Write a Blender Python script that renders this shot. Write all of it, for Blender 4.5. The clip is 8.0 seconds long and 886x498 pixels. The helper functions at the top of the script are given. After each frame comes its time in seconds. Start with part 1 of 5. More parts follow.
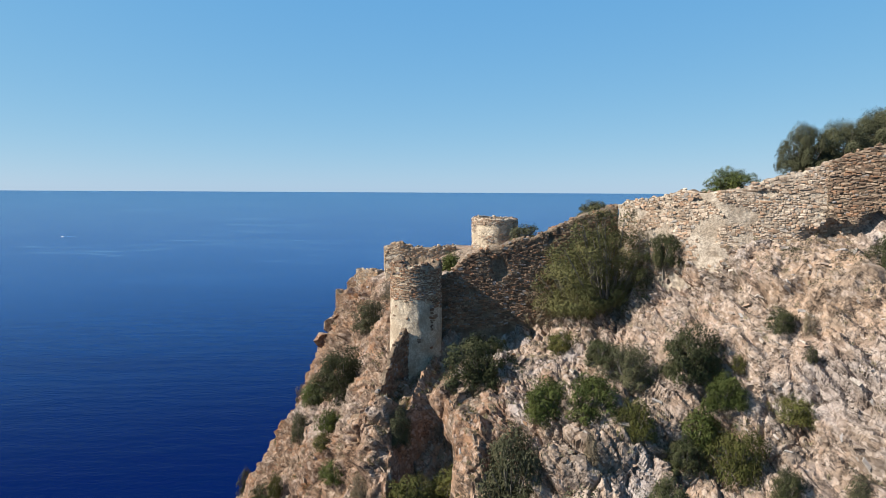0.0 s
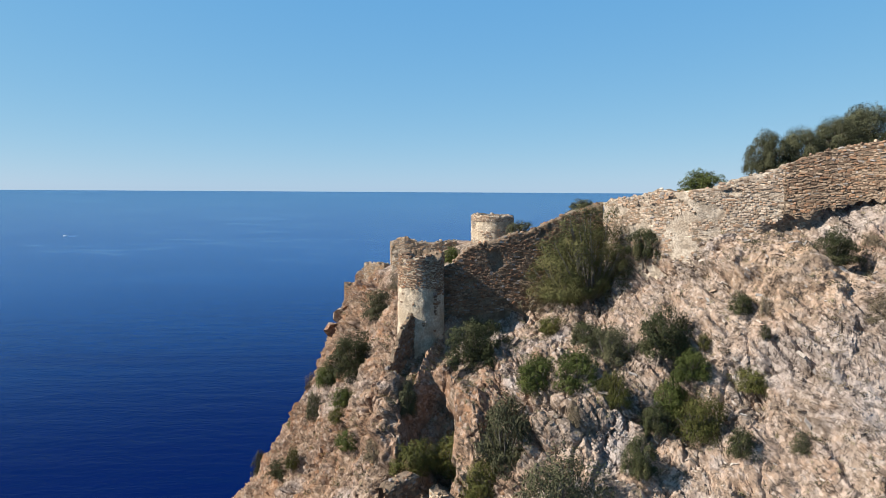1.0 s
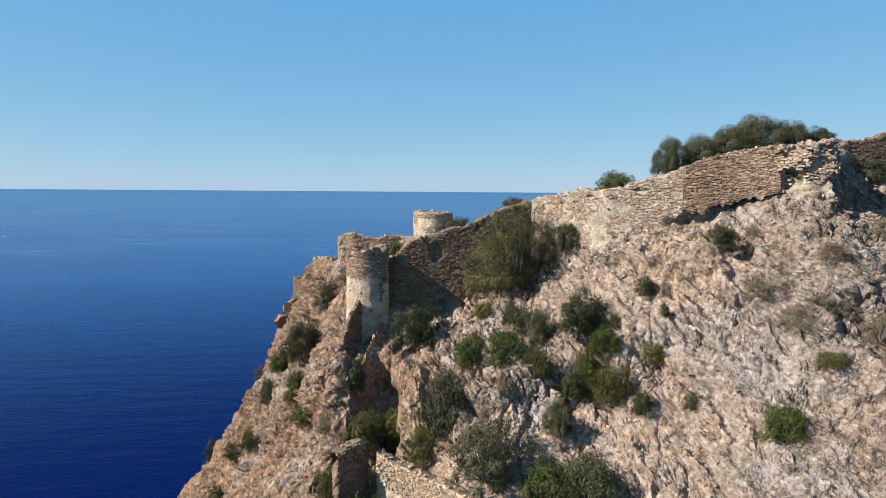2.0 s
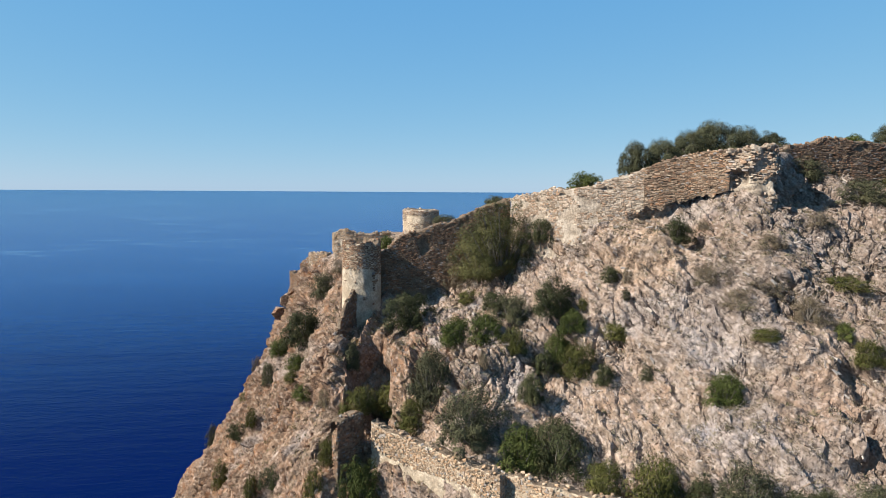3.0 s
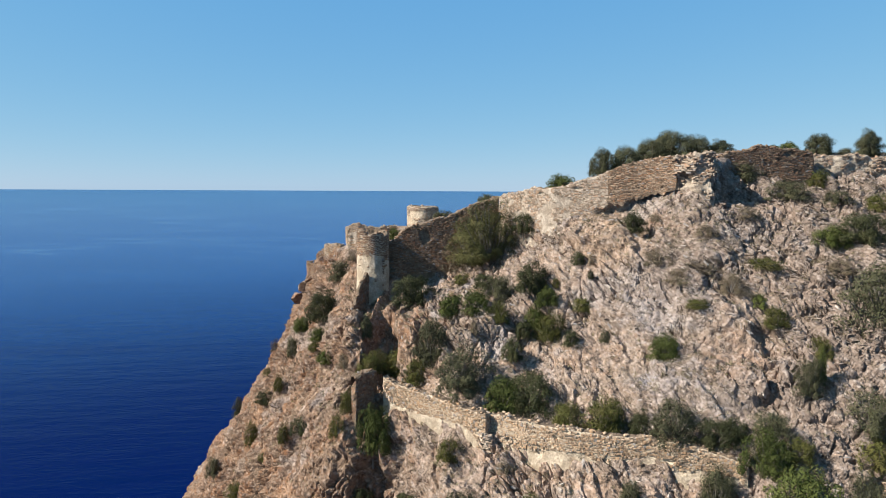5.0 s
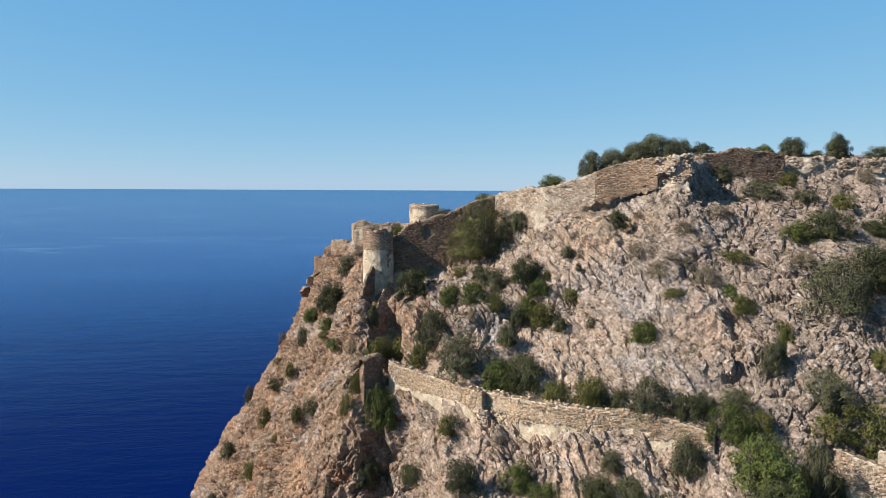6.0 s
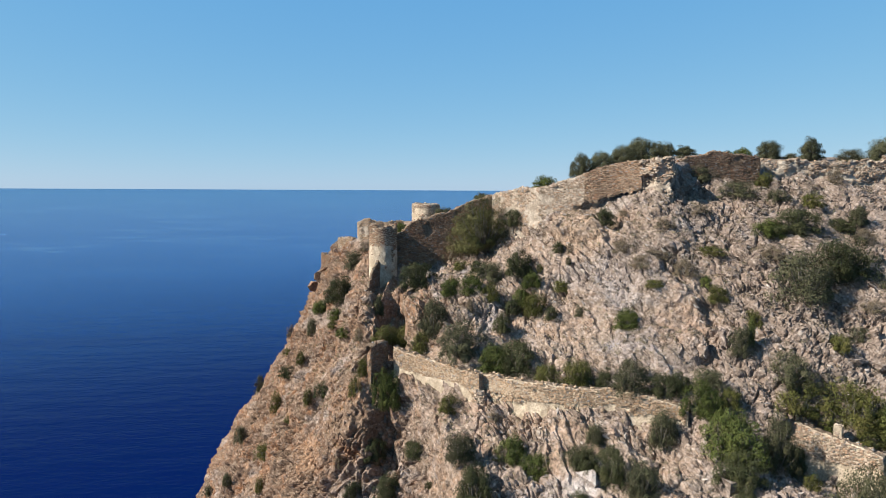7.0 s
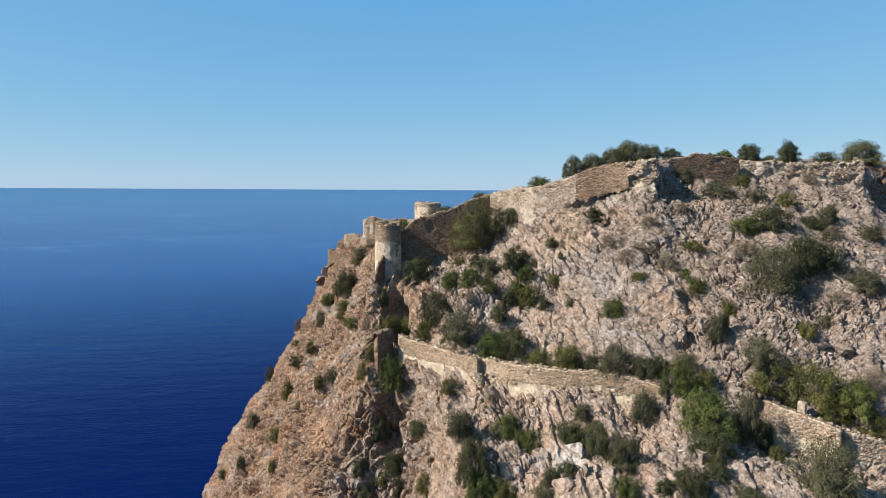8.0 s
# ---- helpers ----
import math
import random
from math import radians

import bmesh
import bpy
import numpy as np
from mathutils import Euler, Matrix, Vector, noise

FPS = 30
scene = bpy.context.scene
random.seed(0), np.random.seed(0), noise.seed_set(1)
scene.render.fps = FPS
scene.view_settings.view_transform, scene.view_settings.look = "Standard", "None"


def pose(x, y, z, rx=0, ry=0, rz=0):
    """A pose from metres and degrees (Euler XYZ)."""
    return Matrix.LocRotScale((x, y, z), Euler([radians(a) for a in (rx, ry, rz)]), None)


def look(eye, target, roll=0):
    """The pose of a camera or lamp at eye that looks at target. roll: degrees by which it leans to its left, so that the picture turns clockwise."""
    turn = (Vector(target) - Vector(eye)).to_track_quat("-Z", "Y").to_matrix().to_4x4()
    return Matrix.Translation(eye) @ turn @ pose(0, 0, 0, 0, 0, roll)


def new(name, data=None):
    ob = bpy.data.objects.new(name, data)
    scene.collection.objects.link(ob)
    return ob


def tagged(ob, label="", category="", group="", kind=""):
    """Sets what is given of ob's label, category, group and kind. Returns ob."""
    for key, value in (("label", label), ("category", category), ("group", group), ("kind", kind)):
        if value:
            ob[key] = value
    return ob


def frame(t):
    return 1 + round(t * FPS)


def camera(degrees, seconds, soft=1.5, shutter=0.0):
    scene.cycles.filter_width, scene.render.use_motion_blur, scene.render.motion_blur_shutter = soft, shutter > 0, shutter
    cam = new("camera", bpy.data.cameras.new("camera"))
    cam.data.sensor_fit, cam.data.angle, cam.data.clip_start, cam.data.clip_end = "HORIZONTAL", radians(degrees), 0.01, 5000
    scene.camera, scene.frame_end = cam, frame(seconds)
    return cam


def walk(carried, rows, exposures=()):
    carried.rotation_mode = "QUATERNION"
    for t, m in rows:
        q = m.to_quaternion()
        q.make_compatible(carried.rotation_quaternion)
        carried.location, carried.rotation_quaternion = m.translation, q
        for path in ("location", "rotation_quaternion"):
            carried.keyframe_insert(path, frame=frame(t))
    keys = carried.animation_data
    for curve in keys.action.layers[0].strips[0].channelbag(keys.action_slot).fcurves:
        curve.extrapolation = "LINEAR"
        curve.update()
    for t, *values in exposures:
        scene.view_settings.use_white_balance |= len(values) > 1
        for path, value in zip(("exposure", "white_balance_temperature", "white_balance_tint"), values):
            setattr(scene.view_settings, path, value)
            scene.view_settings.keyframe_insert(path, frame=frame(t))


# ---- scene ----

# ======================= camera and its flight =======================
cam = camera(65.1, 8.0, soft=0.65)
PATH = [
    (0, (0.10, -0.05, 89.82), (0.090, 1.943, 89.657), 0.30),
    (0.5, (-0.05, -4.25, 89.79), (-0.059, -2.257, 89.627), 0.31),
    (1, (-0.13, -8.51, 89.76), (-0.140, -6.517, 89.596), 0.33),
    (1.5, (-0.13, -12.81, 89.71), (-0.096, -10.817, 89.544), 0.36),
    (2, (-0.168, -17.231, 89.643), (-0.017, -15.243, 89.478), 0.40),
    (2.2, (-0.245, -19.052, 89.600), (-0.066, -17.067, 89.435), 0.40),
    (3.5, (-1.066, -31.22, 89.45), (-0.880, -29.236, 89.286), 0.33),
    (4, (-1.36, -35.96, 89.45), (-1.175, -33.975, 89.284), 0.30),
    (4.5, (-1.65, -40.704, 89.46), (-1.468, -38.720, 89.294), 0.27),
    (6, (-2.927, -54.831, 89.47), (-2.745, -52.846, 89.301), 0.26),
    (6.5, (-3.42, -59.572, 89.46), (-3.237, -57.587, 89.291), 0.27),
    (7, (-3.90, -64.327, 89.455), (-3.718, -62.343, 89.286), 0.28),
    (7.5, (-4.39, -69.105, 89.44), (-4.208, -67.120, 89.270), 0.29),
    (8, (-4.921, -73.968, 89.434), (-4.740, -71.983, 89.264), 0.30),
]
walk(cam, [(t, look(eye, target, roll)) for t, eye, target, roll in PATH], [(0.0, 1.0, 5700, 5.0), (8.0, 1.0, 5700, 5.0)])

# ======================= daylight =======================
SUN_EL, SUN_AZ = 37.0, 190.0  # degrees; azimuth counted from +x towards +y: the sun stands over the sea
world = bpy.data.worlds.new("clear_sky")
scene.world = world
world.use_nodes = True
wn, wl = world.node_tree.nodes, world.node_tree.links
sky = wn.new("ShaderNodeTexSky")
sky.sky_type = "NISHITA"
sky.sun_disc = False
sky.sun_elevation = radians(SUN_EL)
sky.sun_rotation = radians(90.0 - SUN_AZ)
sky.altitude, sky.air_density, sky.dust_density, sky.ozone_density = 0.0, 0.6, 0.2, 2.5
wn["Background"].inputs["Strength"].default_value = 0.088
haze, air_tint, split_sky, join_sky = wn.new("ShaderNodeGamma"), wn.new("ShaderNodeMix"), wn.new("ShaderNodeSeparateColor"), wn.new("ShaderNodeCombineColor")
haze.inputs["Gamma"].default_value = 0.55  # sea haze evens out the sky's brightness
air_tint.data_type, air_tint.blend_type = "RGBA", "MULTIPLY"
air_tint.inputs[0].default_value = 1.0
air_tint.inputs[7].default_value = (1.14, 1.42, 1.58, 1.0)
wl.new(sky.outputs["Color"], haze.inputs["Color"])
wl.new(haze.outputs["Color"], air_tint.inputs[6])
wl.new(air_tint.outputs[2], split_sky.inputs[0])
for channel, (power, gain) in enumerate(((1.2, 0.83), (0.66, 1.42), (0.2, 2.905))):  # the haze greys the horizon and leaves the height clear blue
    bend, lift = wn.new("ShaderNodeMath"), wn.new("ShaderNodeMath")
    bend.operation, lift.operation = "POWER", "MULTIPLY"
    bend.inputs[1].default_value, lift.inputs[1].default_value = power, gain
    wl.new(split_sky.outputs[channel], bend.inputs[0])
    wl.new(bend.outputs[0], lift.inputs[0])
    wl.new(lift.outputs[0], join_sky.inputs[channel])
wl.new(join_sky.outputs[0], wn["Background"].inputs["Color"])
sun_data = bpy.data.lights.new("sun", "SUN")
sun_data.energy, sun_data.angle, sun_data.color = 5.0, radians(0.53), (1.0, 0.88, 0.74)
to_sun = Vector((math.cos(radians(SUN_EL)) * math.cos(radians(SUN_AZ)), math.cos(radians(SUN_EL)) * math.sin(radians(SUN_AZ)), math.sin(radians(SUN_EL))))
sun = new("sun", sun_data)
sun.matrix_world = look(to_sun * 300, (0, 0, 0))


# ======================= small helpers =======================
def hash3(ix, iy, iz, seed):
    h = ix.astype(np.int64) * 374761393 + iy.astype(np.int64) * 668265263 + iz.astype(np.int64) * 2147483647 + seed * 974634721
    h = (h ^ (h >> 13)) * 1274126177
    h = h & 0xFFFFFFFF
    h = (h ^ (h >> 16)) * 2246822519 & 0xFFFFFFFF
    h = h ^ (h >> 13)
    return (h & 0xFFFFFF) / float(0x1000000)


def value_noise(p, seed=0):
    """Smooth noise from -1 to 1 at the points p (n x 3)."""
    i = np.floor(p).astype(np.int64)
    f = p - i
    f = f * f * f * (f * (f * 6 - 15) + 10)
    out = np.zeros(len(p))
    for dx in (0, 1):
        wx = f[:, 0] if dx else 1 - f[:, 0]
        for dy in (0, 1):
            wy = f[:, 1] if dy else 1 - f[:, 1]
            for dz in (0, 1):
                wz = f[:, 2] if dz else 1 - f[:, 2]
                out += wx * wy * wz * hash3(i[:, 0] + dx, i[:, 1] + dy, i[:, 2] + dz, seed)
    return out * 2 - 1


def fractal(p, seed=0, octaves=4, gain=0.5):
    out, amp = np.zeros(len(p)), 1.0
    for k in range(octaves):
        out += amp * value_noise(p * 2.03 ** k + 17.3 * k, seed + k)
        amp *= gain
    return out


def facets(p, seed=0, slope=1.0, bulge=0.9):
    """Broken blocks: the upper envelope of one tilted, slightly domed face for every cell of a 3D pattern. Also the depth to the next face, which is nought in the joints."""
    i = np.floor(p).astype(np.int64)
    best, second = np.full(len(p), -9.0), np.full(len(p), -9.0)
    for dx in (-1, 0, 1):
        for dy in (-1, 0, 1):
            for dz in (-1, 0, 1):
                c = i + np.array((dx, dy, dz))
                h = [hash3(c[:, 0], c[:, 1], c[:, 2], seed + k) for k in (1, 2, 3, 5, 6, 7, 9)]
                d = p - c - np.stack(h[:3], 1)
                face = 0.55 * (2 * h[6] - 1) + slope * (d * (2 * np.stack(h[3:6], 1) - 1)).sum(1) - bulge * (d * d).sum(1)
                over = face > best
                second = np.where(over, best, np.maximum(second, face))
                best = np.where(over, face, best)
    return best - 0.25, best - second


def mesh_from(name, verts, faces, material=None, smooth=False):
    """A mesh from an array of places and an array of quads or triangles."""
    me = bpy.data.meshes.new(name)
    verts, faces = np.asarray(verts, dtype=np.float32), np.asarray(faces, dtype=np.int32)
    n = faces.shape[1]
    me.vertices.add(len(verts))
    me.vertices.foreach_set("co", verts.ravel())
    me.loops.add(faces.size)
    me.loops.foreach_set("vertex_index", faces.ravel())
    me.polygons.add(len(faces))
    me.polygons.foreach_set("loop_start", np.arange(0, faces.size, n, dtype=np.int32))
    me.polygons.foreach_set("loop_total", np.full(len(faces), n, dtype=np.int32))
    me.polygons.foreach_set("use_smooth", np.full(len(faces), smooth, dtype=bool))
    me.update(calc_edges=True)
    me.validate()
    if material:
        me.materials.append(material)
    return me


def grid_faces(rows, cols, base=0):
    a = (np.arange(rows - 1)[:, None] * cols + np.arange(cols - 1)[None, :]).ravel() + base
    return np.stack([a, a + cols, a + cols + 1, a + 1], 1)


def part(name, data, parent, label=""):
    """A mesh as one part under a thing or under a part."""
    ob = new(name, data)
    ob.parent = parent
    if label:
        tagged(ob, label)
    return ob


def thing(name, place, label, category, group="", kind=""):
    ob = new(name)
    ob.location = place
    return tagged(ob, label, category, group, kind)


# Axes of the rock: along the beds, across them, and their normal.
e1 = Vector((0.70, -0.45, -0.55)).normalized()
e3 = Vector((0.45, -0.30, 0.84))
e3 = (e3 - e3.dot(e1) * e1).normalized()
BEDDING = Matrix((e1, e3.cross(e1), e3))


# ======================= materials =======================
class Nodes:
    """Short hand for a node material."""

    def __init__(self, name):
        self.m = bpy.data.materials.new(name)
        self.m.use_nodes = True
        self.t = self.m.node_tree
        self.bsdf = self.t.nodes["Principled BSDF"]
        self.where = self.add("ShaderNodeTexCoord").outputs["Object"]

    def add(self, kind, **values):
        n = self.t.nodes.new(kind)
        for key, value in values.items():
            setattr(n, key, value)
        return n

    def join(self, a, b):
        self.t.links.new(a, b)

    def put(self, socket, value):
        if isinstance(value, (int, float, tuple)):
            socket.default_value = (*value, 1.0) if isinstance(value, tuple) and len(value) == 3 and socket.type == "RGBA" else value
        else:
            self.join(value, socket)

    def stretch(self, scale, turn=(0, 0, 0), source=None):
        n = self.add("ShaderNodeMapping")
        self.join(source or self.where, n.inputs["Vector"])
        n.inputs["Scale"].default_value = scale
        n.inputs["Rotation"].default_value = [radians(a) for a in turn]
        return n.outputs["Vector"]

    def bedded(self, scale, source=None):
        """Places turned into the rock's bedding, then stretched."""
        n = self.add("ShaderNodeMapping")
        self.join(source or self.where, n.inputs["Vector"])
        n.inputs["Rotation"].default_value = BEDDING.to_euler()
        return self.stretch(scale, source=n.outputs["Vector"])

    def noise(self, scale, detail=4, rough=0.55, source=None, warp=0.0):
        n = self.add("ShaderNodeTexNoise")
        self.join(source or self.where, n.inputs["Vector"])
        n.inputs["Scale"].default_value, n.inputs["Detail"].default_value, n.inputs["Roughness"].default_value = scale, detail, rough
        n.inputs["Distortion"].default_value = warp
        return n.outputs["Fac"]

    def ramp(self, value, low, high, a=0.0, b=1.0):
        n = self.add("ShaderNodeMapRange")
        n.interpolation_type = "SMOOTHSTEP"
        self.put(n.inputs["Value"], value)
        for key, v in (("From Min", low), ("From Max", high), ("To Min", a), ("To Max", b)):
            n.inputs[key].default_value = v
        return n.outputs["Result"]

    def mix(self, fac, a, b, blend="MIX"):
        n = self.add("ShaderNodeMix", data_type="RGBA", blend_type=blend)
        self.put(n.inputs[0], fac)
        self.put(n.inputs[6], a)
        self.put(n.inputs[7], b)
        return n.outputs[2]

    def maths(self, op, a, b=0.0):
        n = self.add("ShaderNodeMath", operation=op)
        self.put(n.inputs[0], a)
        self.put(n.inputs[1], b)
        return n.outputs[0]

    def bump(self, height, distance, strength=1.0, normal=None):
        n = self.add("ShaderNodeBump")
        self.join(height, n.inputs["Height"])
        n.inputs["Distance"].default_value, n.inputs["Strength"].default_value = distance, strength
        if normal:
            self.join(normal, n.inputs["Normal"])
        return n.outputs["Normal"]

    def done(self, colour, rough=0.9, normal=None, **more):
        self.put(self.bsdf.inputs["Base Color"], colour)
        self.put(self.bsdf.inputs["Roughness"], rough)
        if normal:
            self.join(normal, self.bsdf.inputs["Normal"])
        for key, value in more.items():
            self.put(self.bsdf.inputs[key.replace("_", " ")], value)
        return self.m


def rock_material():
    n = Nodes("cliff_rock")
    n.where = n.add("ShaderNodeNewGeometry").outputs["Position"]
    big = n.noise(0.07, 3, 0.6)
    fine = n.noise(2.4, 8, 0.7)
    tilted = n.bedded((0.75, 0.9, 1.5))
    c = n.mix(n.ramp(n.noise(0.40, 7, 0.65, tilted, 0.2), 0.36, 0.62), (0.40, 0.295, 0.205), (0.59, 0.465, 0.35))
    c = n.mix(n.ramp(n.noise(0.17, 5, 0.6, warp=0.4), 0.50, 0.64, 0.0, 0.8), c, (0.45, 0.375, 0.315))
    split = n.add("ShaderNodeSeparateXYZ")
    n.join(n.where, split.inputs[0])
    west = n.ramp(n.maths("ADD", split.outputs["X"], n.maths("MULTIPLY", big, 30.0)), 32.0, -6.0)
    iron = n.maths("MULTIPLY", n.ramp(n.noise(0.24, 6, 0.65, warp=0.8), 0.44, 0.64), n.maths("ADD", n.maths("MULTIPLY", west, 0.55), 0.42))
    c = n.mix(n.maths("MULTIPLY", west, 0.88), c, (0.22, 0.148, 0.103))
    c = n.mix(iron, c, (0.40, 0.205, 0.095))
    c = n.mix(n.ramp(n.noise(0.33, 7, 0.7, tilted), 0.52, 0.62, 0.0, 0.45), c, (0.34, 0.235, 0.155))
    c = n.mix(n.ramp(n.noise(0.45, 6, 0.65, tilted, 0.4), 0.59, 0.70, 0.0, 0.6), c, (0.36, 0.35, 0.345))
    c = n.mix(n.ramp(n.noise(0.8, 6, 0.65, tilted, 0.2), 0.58, 0.72, 0.0, 0.65), c, (0.68, 0.60, 0.51))
    c = n.mix(n.ramp(n.noise(0.055, 4, 0.62, n.stretch((1.0, 1.0, 1.6)), 0.5), 0.50, 0.60, 0.0, 0.75), c, n.mix(n.noise(0.9, 6, 0.7), (0.36, 0.235, 0.15), (0.60, 0.42, 0.27)))
    c = n.mix(n.ramp(n.noise(0.075, 5, 0.65, n.stretch((1.0, 1.0, 1.4), (20, 0, 0)), 0.6), 0.54, 0.63, 0.0, 0.8), c, n.mix(n.noise(1.2, 6, 0.7), (0.34, 0.30, 0.27), (0.66, 0.61, 0.56)))
    for middle, reach, tint, share in (
        ((33.5, 57.0, 83.0), 6.5, (0.60, 0.415, 0.255), 0.75), ((22.5, 21.0, 51.0), 3.0, (0.72, 0.68, 0.63), 0.7), ((43.0, 17.0, 56.0), 5.5, (0.40, 0.40, 0.41), 0.7),
        ((39.0, 60.0, 87.0), 3.5, (0.82, 0.77, 0.70), 0.6), ((1.5, 62.5, 68.0), 5.0, (0.34, 0.185, 0.095), 0.8), ((-6.0, 67.0, 70.0), 4.0, (0.32, 0.19, 0.11), 0.75), ((-5.0, 60.0, 64.0), 4.5, (0.27, 0.175, 0.115), 0.7),
        ((34.0, 36.0, 66.0), 4.0, (0.44, 0.45, 0.47), 0.5), ((-7.0, 52.0, 52.0), 6.0, (0.46, 0.25, 0.12), 0.5),
        ((-13.5, 55.5, 50.0), 1.6, (0.70, 0.66, 0.62), 0.8), ((-14.0, 64.0, 55.0), 1.2, (0.70, 0.66, 0.62), 0.7), ((24.0, 20.5, 52.0), 1.8, (0.74, 0.70, 0.65), 0.5), ((-16.5, 56.0, 42.5), 3.5, (0.62, 0.41, 0.25), 0.7),
        ((39.5, 55.5, 85.0), 1.4, (0.52, 0.27, 0.15), 0.7), ((40.0, 47.5, 79.0), 5.0, (0.27, 0.22, 0.185), 0.8), ((50.0, 49.0, 83.5), 2.5, (0.72, 0.66, 0.60), 0.6), ((42.5, 35.5, 69.0), 3.0, (0.50, 0.32, 0.20), 0.7),
        ((32.0, 38.5, 65.5), 2.5, (0.46, 0.46, 0.48), 0.7), ((14.0, 26.0, 50.5), 3.0, (0.33, 0.265, 0.22), 0.7), ((66.0, 24.5, 64.0), 5.0, (0.30, 0.24, 0.19), 0.7),
    ):
        here = n.add("ShaderNodeVectorMath", operation="DISTANCE")
        n.join(n.where, here.inputs[0])
        here.inputs[1].default_value = middle
        patchy = n.ramp(n.maths("ADD", here.outputs["Value"], n.maths("MULTIPLY", n.noise(0.5, 5, 0.65), 9.0)), reach + 6.0, reach + 2.5, 0.0, share)
        c = n.mix(patchy, c, tint)
    turf = n.ramp(n.noise(0.15, 7, 0.68, warp=0.4), 0.49, 0.61, 0.0, 0.75)
    c = n.mix(turf, c, n.mix(n.noise(1.7, 6, 0.75), (0.19, 0.145, 0.10), (0.42, 0.33, 0.24)))
    inland = n.ramp(n.maths("ADD", split.outputs["X"], n.maths("MULTIPLY", n.noise(0.09, 5, 0.65), 60.0)), 50.0, 84.0, 0.0, 0.75)
    c = n.mix(inland, c, n.mix(n.noise(1.1, 6, 0.7), (0.19, 0.145, 0.112), (0.42, 0.335, 0.265)))
    geo = n.add("ShaderNodeNewGeometry")
    up = n.add("ShaderNodeSeparateXYZ")
    n.join(geo.outputs["Normal"], up.inputs[0])
    flat = n.ramp(n.maths("ADD", up.outputs["Z"], n.maths("MULTIPLY", n.noise(0.9, 6, 0.7), 0.35)), 0.90, 1.12)
    soil = n.mix(n.noise(1.6, 6, 0.75), (0.23, 0.175, 0.115), (0.44, 0.35, 0.24))
    c = n.mix(n.maths("MULTIPLY", flat, n.ramp(n.noise(0.11, 4, 0.6), 0.42, 0.60, 0.10, 0.85)), c, soil)
    c = n.mix(n.ramp(fine, 0.28, 0.48, 0.40, 0.0), c, (0.17, 0.13, 0.10))
    wobble = n.add("ShaderNodeTexNoise")
    n.join(n.where, wobble.inputs["Vector"])
    wobble.inputs["Scale"].default_value, wobble.inputs["Detail"].default_value, wobble.inputs["Roughness"].default_value = 0.9, 6, 0.68
    bent = n.add("ShaderNodeVectorMath", operation="MULTIPLY_ADD")
    n.join(wobble.outputs["Color"], bent.inputs[0])
    bent.inputs[1].default_value = (0.45, 0.45, 0.45)
    n.join(n.where, bent.inputs[2])

    def broken_face(scale, long, flatten):
        """Tilted facets: the height over each cell is a plane of its own."""
        v = n.add("ShaderNodeTexVoronoi")
        at = n.bedded((long, 1, flatten), bent.outputs[0])
        n.join(at, v.inputs["Vector"])
        v.inputs["Scale"].default_value = scale
        away = n.add("ShaderNodeVectorMath", operation="SUBTRACT")
        n.join(at, away.inputs[0])
        n.join(v.outputs["Position"], away.inputs[1])
        lean = n.add("ShaderNodeVectorMath", operation="SUBTRACT")
        n.join(v.outputs["Color"], lean.inputs[0])
        lean.inputs[1].default_value = (0.5, 0.5, 0.5)
        dot = n.add("ShaderNodeVectorMath", operation="DOT_PRODUCT")
        n.join(away.outputs[0], dot.inputs[0])
        n.join(lean.outputs[0], dot.inputs[1])
        tone = n.add("ShaderNodeSeparateColor")
        n.join(v.outputs["Color"], tone.inputs[0])
        return dot.outputs["Value"], tone.outputs[0]

    h1, tone1 = broken_face(1.0, 0.85, 1.25)
    h2, tone2 = broken_face(2.6, 0.85, 1.3)
    c = n.mix(n.ramp(tone1, 0.0, 0.6, 0.36, 0.0), c, (0.25, 0.18, 0.125))
    c = n.mix(n.ramp(tone2, 0.55, 1.0, 0.0, 0.40), c, (0.72, 0.61, 0.50))
    c = n.mix(n.ramp(tone2, 0.0, 0.3, 0.36, 0.0), c, (0.23, 0.165, 0.115))

    def ridged(scale, source, detail=6):
        v = n.add("ShaderNodeTexNoise", noise_type="RIDGED_MULTIFRACTAL")
        n.join(source, v.inputs["Vector"])
        v.inputs["Scale"].default_value, v.inputs["Detail"].default_value, v.inputs["Roughness"].default_value = scale, detail, 0.55
        return v.outputs["Fac"]

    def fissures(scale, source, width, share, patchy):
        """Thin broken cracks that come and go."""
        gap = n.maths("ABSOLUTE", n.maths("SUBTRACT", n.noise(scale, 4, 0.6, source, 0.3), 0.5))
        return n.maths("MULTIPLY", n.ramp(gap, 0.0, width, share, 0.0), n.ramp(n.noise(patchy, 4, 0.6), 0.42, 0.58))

    flat_beds = n.bedded((0.45, 0.6, 1.9))
    steep = n.bedded((1.5, 0.7, 0.5))
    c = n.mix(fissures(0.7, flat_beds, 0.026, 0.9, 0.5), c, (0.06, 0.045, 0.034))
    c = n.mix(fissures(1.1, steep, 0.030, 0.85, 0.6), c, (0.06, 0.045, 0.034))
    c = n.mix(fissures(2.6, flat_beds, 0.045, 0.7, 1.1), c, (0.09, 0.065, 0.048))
    b = n.bump(ridged(0.8, tilted), 0.45, 0.8)
    b = n.bump(h1, 0.35, 0.8, b)
    b = n.bump(h2, 0.30, 0.9, b)
    b = n.bump(ridged(3.2, tilted), 0.12, 0.8, b)
    b = n.bump(n.noise(5.0, 8, 0.72), 0.09, 0.9, b)
